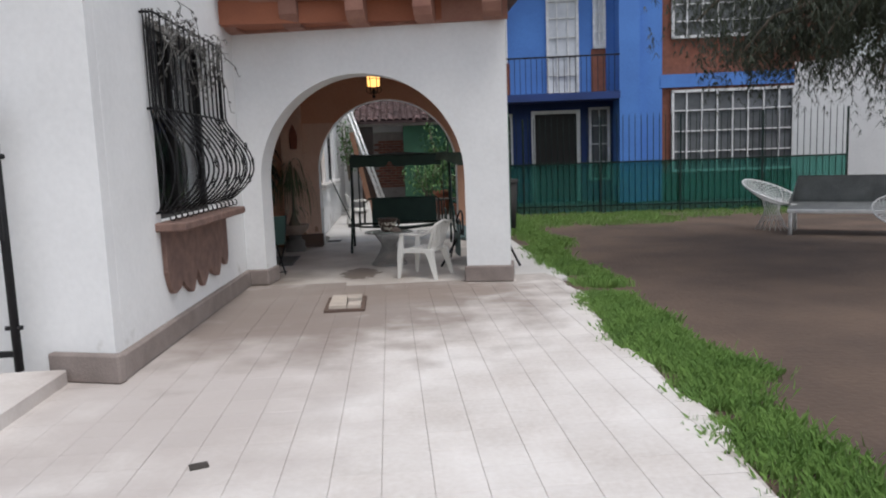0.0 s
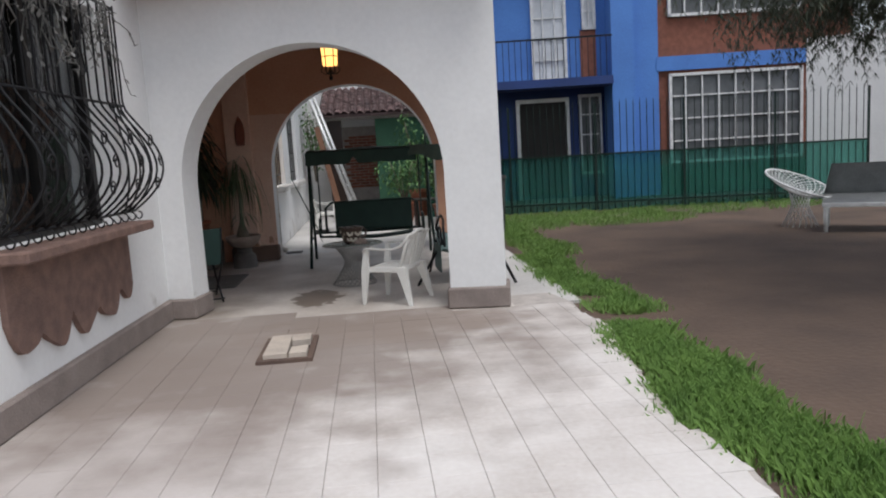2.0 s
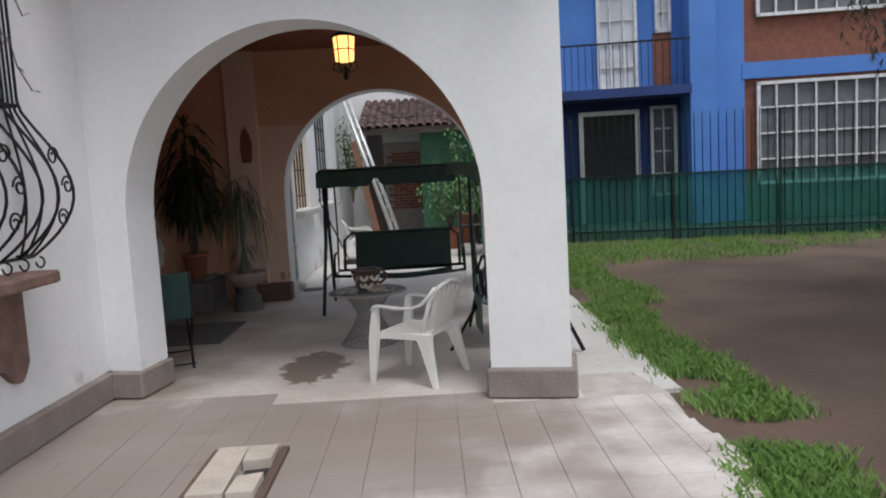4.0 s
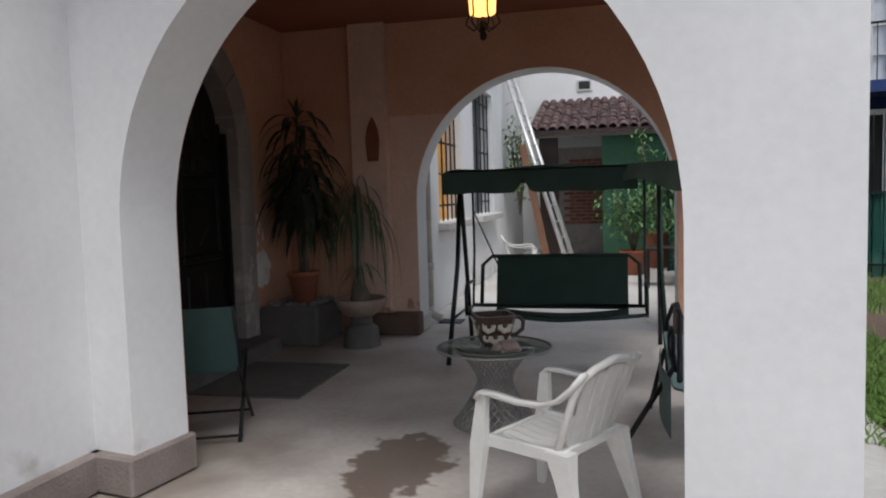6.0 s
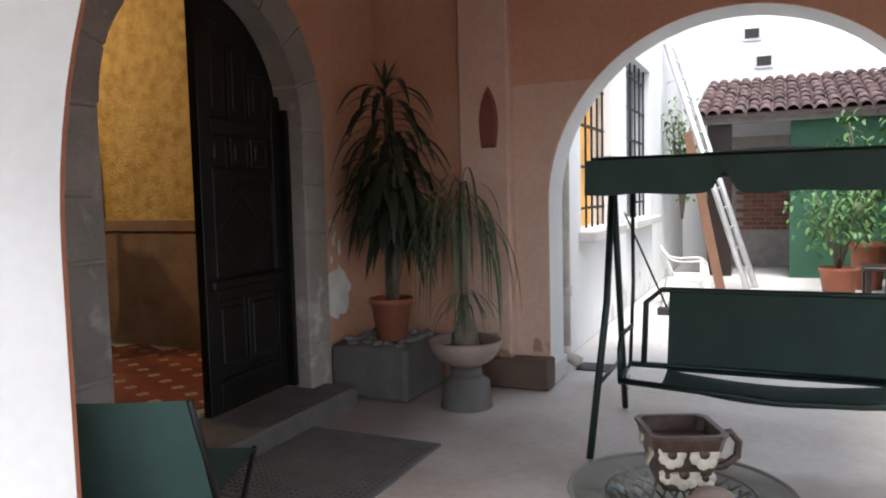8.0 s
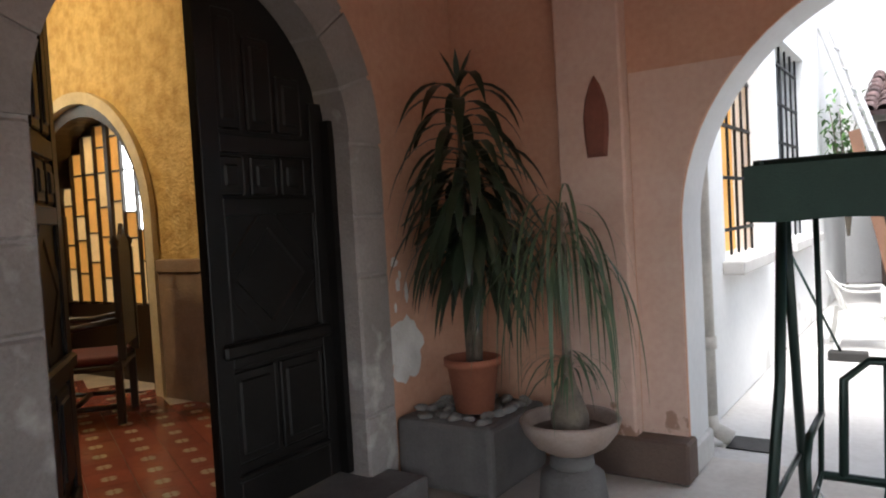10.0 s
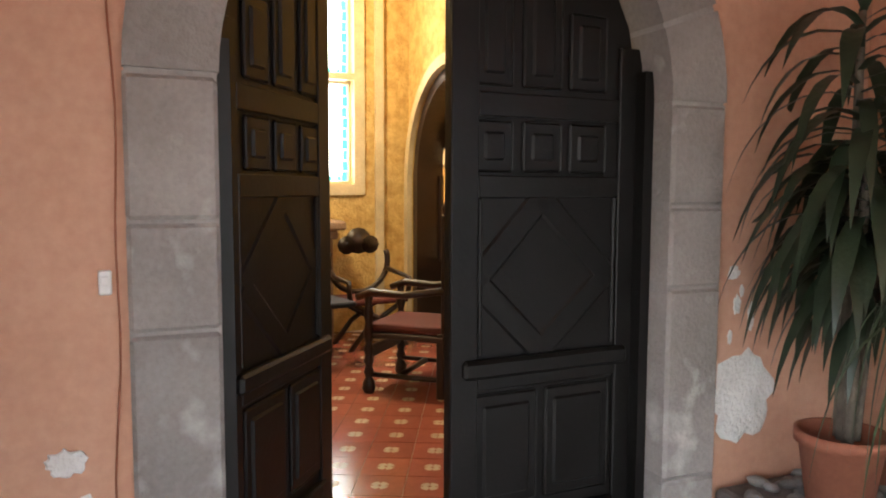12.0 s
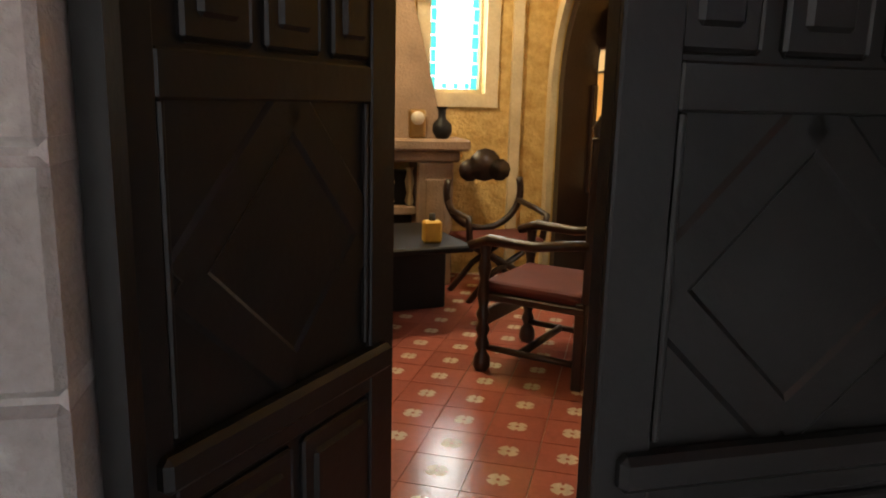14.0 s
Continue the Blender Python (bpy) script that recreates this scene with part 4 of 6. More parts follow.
part("rim", M().add(q(0.128, 0.192) + q(0.128, 0.204) + q(0.11, 0.204), [(i, (i + 1) % 8, (i + 1) % 8 + 8, i + 8) for i in range(8)] + [(i + 8, (i + 1) % 8 + 8, (i + 1) % 8 + 16, i + 16) for i in range(8)]), MUGDARK, mug)
part("handle", M().tube([(0.115, 0, 0.165), (0.17, 0, 0.175), (0.2, 0, 0.14), (0.195, 0, 0.09), (0.15, 0, 0.055), (0.095, 0, 0.05)], 0.014, 8), MUGDARK, mug)
for fx, fz, fr in ((-0.06, 0.14, 0.045), (0.045, 0.14, 0.05), (-0.015, 0.065, 0.05), (0.055, 0.05, 0.036), (-0.07, 0.06, 0.028)):
    yf = -(0.085 + 0.04 * (fz - 0.03) / 0.17) - 0.001
    tilt = pose(fx, yf, fz, 90 - 13, 0, 0)
    fl = M()
    for k in range(7):
        a = k * 2 * math.pi / 7
        fl.lathe([(0.0, 0.003), (fr * 0.42, 0.002), (fr * 0.45, 0.0)], (fr * 0.62 * math.cos(a), fr * 0.62 * math.sin(a), 0), 8, tilt)
    f = part("flower", fl, MUGCREAM, mug, "cream painted flower")
    part("flower_centre", M().lathe([(0.0, 0.006), (fr * 0.35, 0.005), (fr * 0.36, 0.0)], n=8, m=tilt), MUGRED, f)
for sy in (-1, 1):
    for fx, fz in ((-0.05, 0.13), (0.03, 0.08), (0.05, 0.15)):
        part("flower", M().lathe([(0.0, 0.004), (0.026, 0.003), (0.028, 0.0)], n=10, m=pose(-(0.087 + 0.04 * (fz - 0.03) / 0.17), fx, fz, 90 - 13, 0, -90)), MUGCREAM, mug) if sy < 0 else None
figure = M().lathe([(0.0, 0.0), (0.055, 0.005), (0.065, 0.03), (0.05, 0.055), (0.0, 0.065)], (0, 0, 0), 16)
figure.lathe([(0.0, 0.0), (0.025, 0.01), (0.028, 0.03), (0.0, 0.05)], (-0.075, -0.03, 0.01), 12)
for a in (0.6, 2.2, 3.9, 5.4):
    figure.lathe([(0.0, 0.0), (0.018, 0.006), (0.016, 0.022), (0.0, 0.028)], (0.065 * math.cos(a), 0.065 * math.sin(a), 0), 10)
fig = tagged(part("turtle_ornament", figure, BOWLMAT), "small pale stone turtle ornament on the glass table", "ornament")
fig.matrix_world = pose(-0.50, 10.2, 0.449, 0, 0, 30)

# ---- canopy swing ----
swing = thing("canopy_swing", "dark green garden swing seat under a torn canvas canopy", "swing")
for x, xo in ((-1.19, -1), (0.45, 1)):
    part("leg", M().tube([(x, 11.66, 0.0), (x + 0.03 * -xo, 11.95, 0.75), (x - 0.03 * xo, 12.12, 1.42)], 0.019, 8), GREENIRON, swing)
    part("leg", M().tube([(x, 12.62, 0.0), (x - 0.02 * xo, 12.35, 0.75), (x - 0.03 * xo, 12.14, 1.42)], 0.019, 8), GREENIRON, swing)
    part("foot_bar", M().tube([(x, 11.80, 0.33), (x, 12.50, 0.33)], 0.012, 6), GREENIRON, swing)
    # side of the hanging bench
    xs = x - 0.14 * xo
    part("hanger", M().tube([(xs, 12.1, 1.42), (xs, 12.12, 0.85), (xs, 12.02, 0.42), (xs, 11.72, 0.39)], 0.011, 6), GREENIRON, swing)
    part("armrest", M().tube([(xs, 12.08, 0.62), (xs + 0.0, 11.78, 0.62), (xs, 11.72, 0.56), (xs, 11.72, 0.40)], 0.013, 6), GREENIRON, swing)
    part("spring", M().tube([(xs, 11.9, 0.42), (xs + 0.02, 11.9, 0.38), (xs - 0.01, 11.91, 0.35), (xs + 0.015, 11.9, 0.31)], 0.006, 5), STEEL, swing)
part("top_bar", M().tube([(-1.19, 12.13, 1.42), (0.45, 12.13, 1.42)], 0.02, 8), GREENIRON, swing)
part("seat_frame", M().tube([(-1.05, 11.72, 0.40), (-0.5, 11.70, 0.375), (-0.35, 11.7, 0.36), (0.0, 11.70, 0.375), (0.31, 11.72, 0.40), (0.31, 12.02, 0.42), (-1.05, 12.02, 0.42)], 0.016, 8, True), GREENIRON, swing)
part("back_frame", M().tube([(-0.98, 12.02, 0.42), (-0.98, 12.11, 0.74), (-0.90, 12.13, 0.81), (0.18, 12.13, 0.81), (0.27, 12.11, 0.74), (0.27, 12.02, 0.42)], 0.016, 8), GREENIRON, swing)


def cloth(f, nu, nv, thick=0.006):
    """A sheet from f(u, v), given a thickness below."""
    m = M()
    g = [[Vector(f(i / nu, j / nv)) for i in range(nu + 1)] for j in range(nv + 1)]
    w = nu + 1
    verts = [p for r in g for p in r]
    faces = [(j * w + i, j * w + i + 1, (j + 1) * w + i + 1, (j + 1) * w + i) for j in range(nv) for i in range(nu)]
    m.add(verts, faces, True)
    m.add([p + Vector((0, thick * 0.7, -thick)) for p in verts], [tuple(reversed(q)) for q in faces], True)
    return m


part("seat", cloth(lambda u, v: (-0.86 + 1.04 * u, 11.71 + 0.31 * v, 0.40 - 0.055 * math.sin(math.pi * u) * (1 - 0.3 * v) - 0.02 * math.sin(math.pi * v)), 20, 6), CANVAS, swing)
part("backrest", cloth(lambda u, v: (-0.86 + 1.04 * u, 12.015 + 0.11 * v - 0.0, 0.40 + 0.41 * v), 12, 6), CANVAS, swing)
# canopy: a roof sheet, a front valance and the torn end that flaps towards the garden
part("canopy", cloth(lambda u, v: (-1.14 + 1.5 * u, 11.42 + 1.31 * v, 1.48 + 0.05 * math.sin(math.pi * v) - 0.012 * math.sin(3 * math.pi * u) * math.sin(math.pi * v)), 24, 10), CANVAS, swing)
part("valance", cloth(lambda u, v: (-1.14 + 1.38 * u, 11.41 - 0.02 * v + 0.006 * math.sin(u * 21), 1.485 - (0.15 + 0.004 * math.sin(u * 26) - 0.09 * math.exp(-((u - 0.43) / 0.025) ** 2)) * v), 60, 4), CANVAS, swing)
part("torn_flap", cloth(lambda u, v: (0.14 + 0.66 * u, 11.36 - 0.85 * u + 0.12 * v, 1.36 + 0.145 * v + 0.045 * (1 - v) * math.sin(2 * math.pi * (1.25 * u + 0.1))), 30, 6), CANVASLT, swing, "faded torn flap of the canopy")
part("canopy_bar", M().tube([(-1.12, 11.44, 1.49), (0.36, 11.44, 1.49), (0.8, 10.6, 1.49)], 0.011, 6), GREENIRON, swing)
part("end_valance", cloth(lambda u, v: (-1.14 - 0.012 * math.sin(u * 9) * v, 11.41 + 0.62 * u, 1.485 - (0.15 - 0.07 * u) * v), 14, 3), CANVAS, swing)
for x in (-1.1, 0.42):
    part("canopy_arm", M().tube([(x, 11.42, 1.49), (x, 12.13, 1.42), (x, 12.7, 1.49)], 0.011, 6), GREENIRON, swing)


# ---- folding chairs ----
def folding_chair(at, fabric, label, high=0.75):
    """Tubular camp chair: faces +y."""
    c = thing("folding_chair", label, "chair", at, "folding chairs")
    for s in (-1, 1):
        x = s * 0.26
        part("leg", M().tube([(x, 0.25, 0.0), (x, -0.05, 0.24), (x, -0.27, 0.42)], 0.011, 6), IRON, c)
        part("leg", M().tube([(x * 0.93, -0.25, 0.0), (x * 0.93, 0.0, 0.2), (x * 0.93, 0.25, 0.42)], 0.011, 6), IRON, c)
        part("back_post", M().tube([(x, -0.2, 0.4), (x, -0.38, high)], 0.011, 6), IRON, c)
    for y in (-0.25, 0.25):
        part("stretcher", M().tube([(-0.26, y, 0.04), (0.26, y, 0.04)], 0.009, 6), IRON, c)
    part("seat", cloth(lambda u, v: (-0.25 + 0.5 * u, -0.22 + 0.46 * v, 0.42 - 0.05 * math.sin(math.pi * u) * math.sin(math.pi * v)), 10, 8), fabric, c)
    part("backrest", cloth(lambda u, v: (-0.255 + 0.51 * u, -0.22 - 0.16 * v - 0.02 * math.sin(math.pi * u), 0.40 + (high - 0.40) * v), 10, 8), fabric, c)
    return c


folding_chair(pose(-2.27, 9.93, -0.006, 0, 0, 22), TEAL, "dark teal folding canvas chair on thin black legs", 0.78)


def pushchair(at):
    """A low tubular lounger with an aqua sling."""
    c = thing("lounge_chair", "pale aqua sling lounger on a dark tubular frame", "chair", at)
    part("leg", M().tube([(-0.5, -0.12, 0.0), (-0.33, 0.02, 0.24), (-0.2, 0.1, 0.42)], 0.014, 8), IRON, c)
    part("leg", M().tube([(0.52, -0.35, 0.0), (0.38, -0.3, 0.3), (0.2, -0.22, 0.52)], 0.016, 8), IRON, c)
    part("leg", M().tube([(-0.3, 0.75, 0.0), (-0.22, 0.6, 0.4)], 0.014, 8), IRON, c)
    part("leg", M().tube([(0.4, 0.7, 0.0), (0.3, 0.6, 0.4)], 0.014, 8), IRON, c)
    for s in (-0.2, 0.24):
        part("armrest", M().tube([(s, -0.2, 0.42), (s + 0.01, -0.1, 0.50), (s + 0.02, 0.05, 0.58), (s + 0.04, 0.25, 0.66), (s + 0.04, 0.45, 0.69), (s + 0.03, 0.6, 0.66), (s, 0.7, 0.55), (s, 0.62, 0.4)], 0.014, 8), IRON, c)
        part("arm_loop", M().tube([(s, 0.0, 0.42), (s - 0.01, 0.06, 0.50), (s, 0.16, 0.56), (s, 0.3, 0.58), (s, 0.44, 0.56), (s, 0.5, 0.50), (s, 0.46, 0.44), (s, 0.3, 0.41), (s, 0.12, 0.40)], 0.012, 6, True), IRON, c)
    part("sling", cloth(lambda u, v: (-0.22 + 0.46 * u, -0.25 + 0.9 * v, 0.40 - 0.1 * math.sin(math.pi * v) + 0.1 * v - 0.04 * math.sin(math.pi * u)), 10, 14, 0.012), AQUA, c, "pale aqua sling seat")
    part("side_sling", cloth(lambda u, v: (-0.24 - 0.03 * math.sin(3 * u), -0.2 + 0.75 * u, 0.14 + 0.29 * v), 10, 4, 0.01), AQUA, c, "pale aqua side cloth")
    return c


pushchair(pose(0.58, 9.98, -0.006))

# ---- mat, doorway, plants ----
mat_thing = thing("door_mat", "dark perforated rubber door mat on the porch floor", "door mat", pose(-2.44, 11.1, -0.004, 0, 0, 0))
part("border", M().box(-0.46, 0.46, -0.48, -0.45, 0, 0.014).box(-0.46, 0.46, 0.45, 0.48, 0, 0.014).box(-0.46, -0.43, -0.45, 0.45, 0, 0.014).box(0.43, 0.46, -0.45, 0.45, 0, 0.014), RUBBER, mat_thing)
web = M()
for i in range(25):
    x = -0.43 + 0.86 * i / 24
    web.box(x - 0.008, x + 0.008, -0.45, 0.45, 0.001, 0.011)
for i in range(26):
    y = -0.45 + 0.9 * i / 25
    web.box(-0.43, 0.43, y - 0.008, y + 0.008, 0.002, 0.012)
tagged(part("rubber_grid", web, RUBBER, mat_thing), kind="stuff")

# ---- stone door surround and the double door ----
surround = thing("door_surround", "grey quarry stone blocks framing the arched doorway", "door frame")


def block(y0, y1, z0, z1):
    part("stone_block", M().box(-3.39, -3.055, y0 + 0.004, y1 - 0.004, z0 + 0.005, z1 - 0.005, b=0.012), CANTERA, surround)


for z0, z1 in ((0.0, 0.56), (0.56, 1.09), (1.09, 1.39), (1.39, 1.78)):
    block(10.185, 10.43, z0, z1)
for z0, z1 in ((0.0, 0.42), (0.42, 1.125), (1.125, 1.42), (1.42, 1.78)):
    block(11.945, 12.19, z0, z1)
part("mortar", M().box(-3.37, -3.068, 10.19, 10.425, 0, 1.78).box(-3.37, -3.068, 11.95, 12.185, 0, 1.78), MORTAR, surround)
cy, hw = 11.1875, 0.7575
for i in range(9):
    a0, a1 = math.pi * i / 9 + 0.012, math.pi * (i + 1) / 9 - 0.012
    k = []
    for j in range(4):
        a, b = a0 + (a1 - a0) * j / 4, a0 + (a1 - a0) * (j + 1) / 4
        k.append([(cy - hw * math.cos(a), 1.78 + 0.76 * math.sin(a)), (cy - hw * math.cos(b), 1.78 + 0.76 * math.sin(b)), (cy - (hw + 0.24) * math.cos(b), 1.78 + 1.0 * math.sin(b)), (cy - (hw + 0.24) * math.cos(a), 1.78 + 1.0 * math.sin(a))])
    part("stone_block", M().polys(k, -3.39, -3.058, YWALL), CANTERA, surround)

ring = []
for i in range(24):
    a, b = math.pi * i / 24, math.pi * (i + 1) / 24
    ring.append([(cy - (hw + 0.004) * math.cos(a), 1.78 + 0.764 * math.sin(a)), (cy - (hw + 0.004) * math.cos(b), 1.78 + 0.764 * math.sin(b)), (cy - (hw + 0.236) * math.cos(b), 1.78 + 0.996 * math.sin(b)), (cy - (hw + 0.236) * math.cos(a), 1.78 + 0.996 * math.sin(a))])
part("mortar", M().polys(ring, -3.384, -3.07, YWALL), MORTAR, surround)


def door_leaf(at, flip, label):
    """Half of an arched double door, hinged at the origin; it runs along +x (mirrored by flip), its outer face to -y."""
    d = tagged(new("door_1" if flip > 0 else "door_2"), label, kind="structure")
    d.matrix_world = at
    L, n = 0.775, 14
    S = Matrix.Diagonal((flip, 1, 1, 1))
    top = lambda x: 1.64 + 0.74 * math.sqrt(max(0.0, 1 - (max(0.0, 0.75 - x) / 0.75) ** 2))
    cols = [[(L * i / n, 0.0), (L * (i + 1) / n, 0.0), (L * (i + 1) / n, top(L * (i + 1) / n)), (L * i / n, top(L * i / n))] for i in range(n)]
    part("leaf", M().polys(cols, 0.012, 0.05, S), DARKWOOD, d)

    def strip(x0, x1, z0, z1, y=-0.004, b=0.004):
        m = M()
        xa, xb = sorted((x0 * flip, x1 * flip))
        m.box(xa, xb, y, 0.014, z0, z1, b=b)
        return m

    part("stile", strip(0.0, 0.1, 0.0, top(0.03)), DARKWOOD, d)
    part("stile", strip(L - 0.1, L, 0.0, top(L) - 0.02), DARKWOOD, d)
    for z0, z1 in ((0.0, 0.165), (0.655, 0.73), (1.31, 1.385), (1.58, 1.66)):
        part("cross_rail", strip(0.1, L - 0.1, z0, z1), DARKWOOD, d)
    part("ledge", strip(0.06, L - 0.04, 0.70, 0.765, -0.03, 0.012), DARKWOOD, d, "projecting moulded ledge")
    part("kick_strip", strip(0.1, L - 0.08, 0.165, 0.195, -0.02, 0.008), DARKWOOD, d)
    # upper panel with its lozenge
    for a, b in (((0.14, 1.03), (0.42, 1.31)), ((0.42, 1.31), (0.68, 1.03)), ((0.14, 1.03), (0.42, 0.775)), ((0.42, 0.775), (0.68, 1.03))):
        p, q = Vector((a[0] * flip, 0.0, a[1])), Vector((b[0] * flip, 0.0, b[1]))
        w = (q - p).normalized().cross(Vector((0, 1, 0))) * 0.036
        y0, y1 = Vector((0, 0.005, 0)), Vector((0, 0.016, 0))
        part("lozenge_moulding", M().add([p - w + y0, p + w + y0, q + w + y0, q - w + y0, p - w * 1.4 + y1, p + w * 1.4 + y1, q + w * 1.4 + y1, q - w * 1.4 + y1], [(0, 1, 2, 3), (0, 4, 5, 1), (1, 5, 6, 2), (2, 6, 7, 3), (3, 7, 4, 0)]), DARKWOOD, d)
    for x in (0.105, L - 0.118):
        part("bead", strip(x, x + 0.013, 0.775, 1.31, -0.001), DARKWOOD, d)
    # small raised panels
    for x0, x1, z0, z1 in ((0.155, 0.315, 1.395, 1.57), (0.345, 0.505, 1.395, 1.57), (0.54, 0.69, 1.395, 1.57), (0.12, 0.40, 0.235, 0.64), (0.43, 0.685, 0.235, 0.64), (0.155, 0.315, 1.68, 1.95), (0.345, 0.505, 1.68, 2.1), (0.54, 0.69, 1.68, 2.2)):
        part("raised_panel", strip(x0, x1, z0, z1, 0.002, 0.01), DARKWOOD, d)
        part("panel_field", strip(x0 + 0.035, x1 - 0.035, z0 + 0.04, z1 - 0.04, -0.007, 0.008), DARKWOOD, d)
    if flip < 0:
        part("door_pull", M().tube([(flip * 0.69, 0.05, 0.92), (flip * 0.70, 0.11, 0.97), (flip * 0.71, 0.13, 1.05), (flip * 0.70, 0.10, 1.13), (flip * 0.69, 0.05, 1.17)], 0.012, 6), IRON, d, "iron pull")
    for o in d.children:  # the mouldings belong on the porch side
        o.data.transform(Matrix.Diagonal((1, -1, 1, 1)))
        o.data.flip_normals()
    return d


def leaf_pose(hx, hy, ex, ey):
    return pose(hx, hy, 0.14, 0, 0, math.degrees(math.atan2(ey - hy, ex - hx)))


# the leaf's outer face must look towards the porch (+x)
door_leaf(leaf_pose(-3.22, 10.44, -3.80, 10.89) @ pose(0, 0, 0, 0, 0, 180), -1, "dark panelled front door leaf, half open")
door_leaf(leaf_pose(-3.22, 11.935, -3.185, 11.24), 1, "dark panelled front door leaf, slightly ajar")
tagged(part("door_jamb", M().box(-3.30, -3.16, 10.431, 10.47, 0.14, 1.9).box(-3.30, -3.16, 11.905, 11.944, 0.14, 1.9), DARKWOOD), "dark door jamb", kind="structure")

# wiring and switch beside the door
wire = M()
wp = [(-3.07, 10.15 + 0.012 * math.sin(z * 7) * math.sin(z * 2.3) + 0.01 * z, z) for z in [0.2 + i * 0.1 for i in range(28)]]
tagged(part("wall_cable", wire.tube(wp, 0.003, 5), CORAL_SHADED), "painted cable run loosely beside the door frame", "cable")
sw = thing("wall_switch", "small white bell push on the terracotta wall", "switch", pose(-3.083, 10.135, 1.19))
part("plate", M().box(0, 0.018, -0.016, 0.016, 0.01, 0.075, b=0.004), PLASTIC, sw)
part("button", M().box(0.018, 0.023, -0.01, 0.01, 0.035, 0.06, b=0.002), PLASTIC, sw)
plaque = M()
out = [(0.0, 0.42), (0.03, 0.37), (0.055, 0.30), (0.07, 0.21), (0.068, 0.12), (0.055, 0.0)]
ring = [(x, z) for x, z in out] + [(-x, z) for x, z in reversed(out[1:])]
plaque.add([(x, 0, z) for x, z in ring] + [(x * 0.75, -0.02, 0.02 + z * 0.92) for x, z in ring], [(i, (i + 1) % len(ring), (i + 1) % len(ring) + len(ring), i + len(ring)) for i in range(len(ring))] + [tuple(range(len(ring), 2 * len(ring)))])
pl = tagged(part("wall_plaque", plaque, mat("rust_clay", (0.22, 0.075, 0.05), (0.16, 0.055, 0.04), 0.8, scale=8)), "rust brown pointed clay plaque on the wall", "plaque")
pl.matrix_world = pose(-2.14, 12.818, 1.66)

stand = thing("stone_planter", "low grey stone planter ledge topped with pebbles", "planter")
part("body", M().box(-3.08, -2.5, 12.2, 12.8, 0, 0.36, b=0.03), DARKSTONE, stand)
peb = M().lathe([(0.0, 0.0), (0.03, 0.004), (0.036, 0.016), (0.022, 0.03), (0.0, 0.033)], n=8).mesh("pebble", STONE)
for i in range(60):
    p = part("pebble", peb, None, stand)
    p.matrix_world = pose(rnd.uniform(-3.03, -2.53), rnd.uniform(12.24, 12.76), 0.355, rnd.uniform(-15, 15), rnd.uniform(-15, 15), rnd.uniform(0, 360)) @ Matrix.Diagonal((rnd.uniform(0.7, 1.4), rnd.uniform(0.6, 1.0), 1, 1))

dracaena = thing("dracaena", "tall dark drooping dracaena in a terracotta pot", "potted plant", pose(-2.72, 12.42, 0.38))
part("pot", M().lathe([(0.0, 0.0), (0.10, 0.0), (0.135, 0.24), (0.15, 0.24), (0.15, 0.28), (0.135, 0.28), (0.13, 0.25), (0.0, 0.25)], n=28), TERRAPOT, dracaena)
heads = [((0.0, 0.0), 1.45), ((-0.05, 0.04), 0.95), ((0.06, -0.03), 1.1), ((0.03, 0.06), 0.75)]
for (x, y), h in heads:
    part("stem", M().tube([(x * 0.6, y * 0.6, 0.24), (x, y, 0.25 + h * 0.5), (x * 1.4, y * 1.4, 0.24 + h)], [0.02, 0.017, 0.012], 8), BARK, dracaena)
leafy = M()
for (x, y), h in heads:
    for i in range(40):
        a, t = i * 2.4, i / 40
        z = 0.24 + h * (0.6 + 0.4 * t)
        reach = 0.34 + 0.14 * math.sin(math.pi * (0.15 + 0.75 * t))
        leafy.blade((x * 1.3, y * 1.3, z), (math.cos(a), math.sin(a), 0.35 + 0.9 * t), reach * 1.15 * rnd.uniform(0.85, 1.15), rnd.uniform(0.05, 0.072), 3.3 - 0.8 * t, 7, 0.25)
for i in range(6):
    a = i * 1.05
    leafy.blade((0, 0, 1.68), (0.35 * math.cos(a), 0.35 * math.sin(a), 1), 0.2, 0.035, 0.6, 5, 0.3)
part("leaves", leafy, LEAFDK, dracaena)

pony = thing("ponytail_palm", "ponytail palm with swollen trunk in a shallow clay bowl", "potted plant", pose(-2.14, 12.33, 0.215) @ Matrix.Diagonal((1.06, 1.06, 1.0, 1)))
part("bowl", M().lathe([(0.0, 0.05), (0.10, 0.05), (0.16, 0.085), (0.205, 0.145), (0.225, 0.20), (0.215, 0.215), (0.198, 0.205), (0.18, 0.15), (0.0, 0.13)], n=36), BOWLMAT, pony)
part("soil", M().lathe([(0.0, 0.165), (0.1, 0.16), (0.186, 0.15)], n=24), SOIL, pony)
part("trunk", M().lathe([(0.07, 0.14), (0.085, 0.18), (0.082, 0.23), (0.06, 0.30), (0.035, 0.37), (0.022, 0.46), (0.019, 0.62), (0.017, 1.18), (0.0, 1.2)], n=14), BARK, pony)
tuft = M()
for i in range(84):
    a = rnd.uniform(0, 6.28)
    z = rnd.uniform(0.86, 1.2)
    tuft.blade((0, 0, z), (math.cos(a), math.sin(a), rnd.uniform(0.9, 3.2)), rnd.uniform(0.4, 0.95), 0.015, rnd.uniform(4.5, 9.0), 10, 0.2)
for i in range(26):
    a = rnd.uniform(0, 6.28)
    tuft.blade((0, 0, rnd.uniform(0.38, 0.55)), (math.cos(a), math.sin(a), 1.2), rnd.uniform(0.2, 0.4), 0.012, 3, 6, 0.2)
part("leaves", tuft, LEAFPONY, pony)
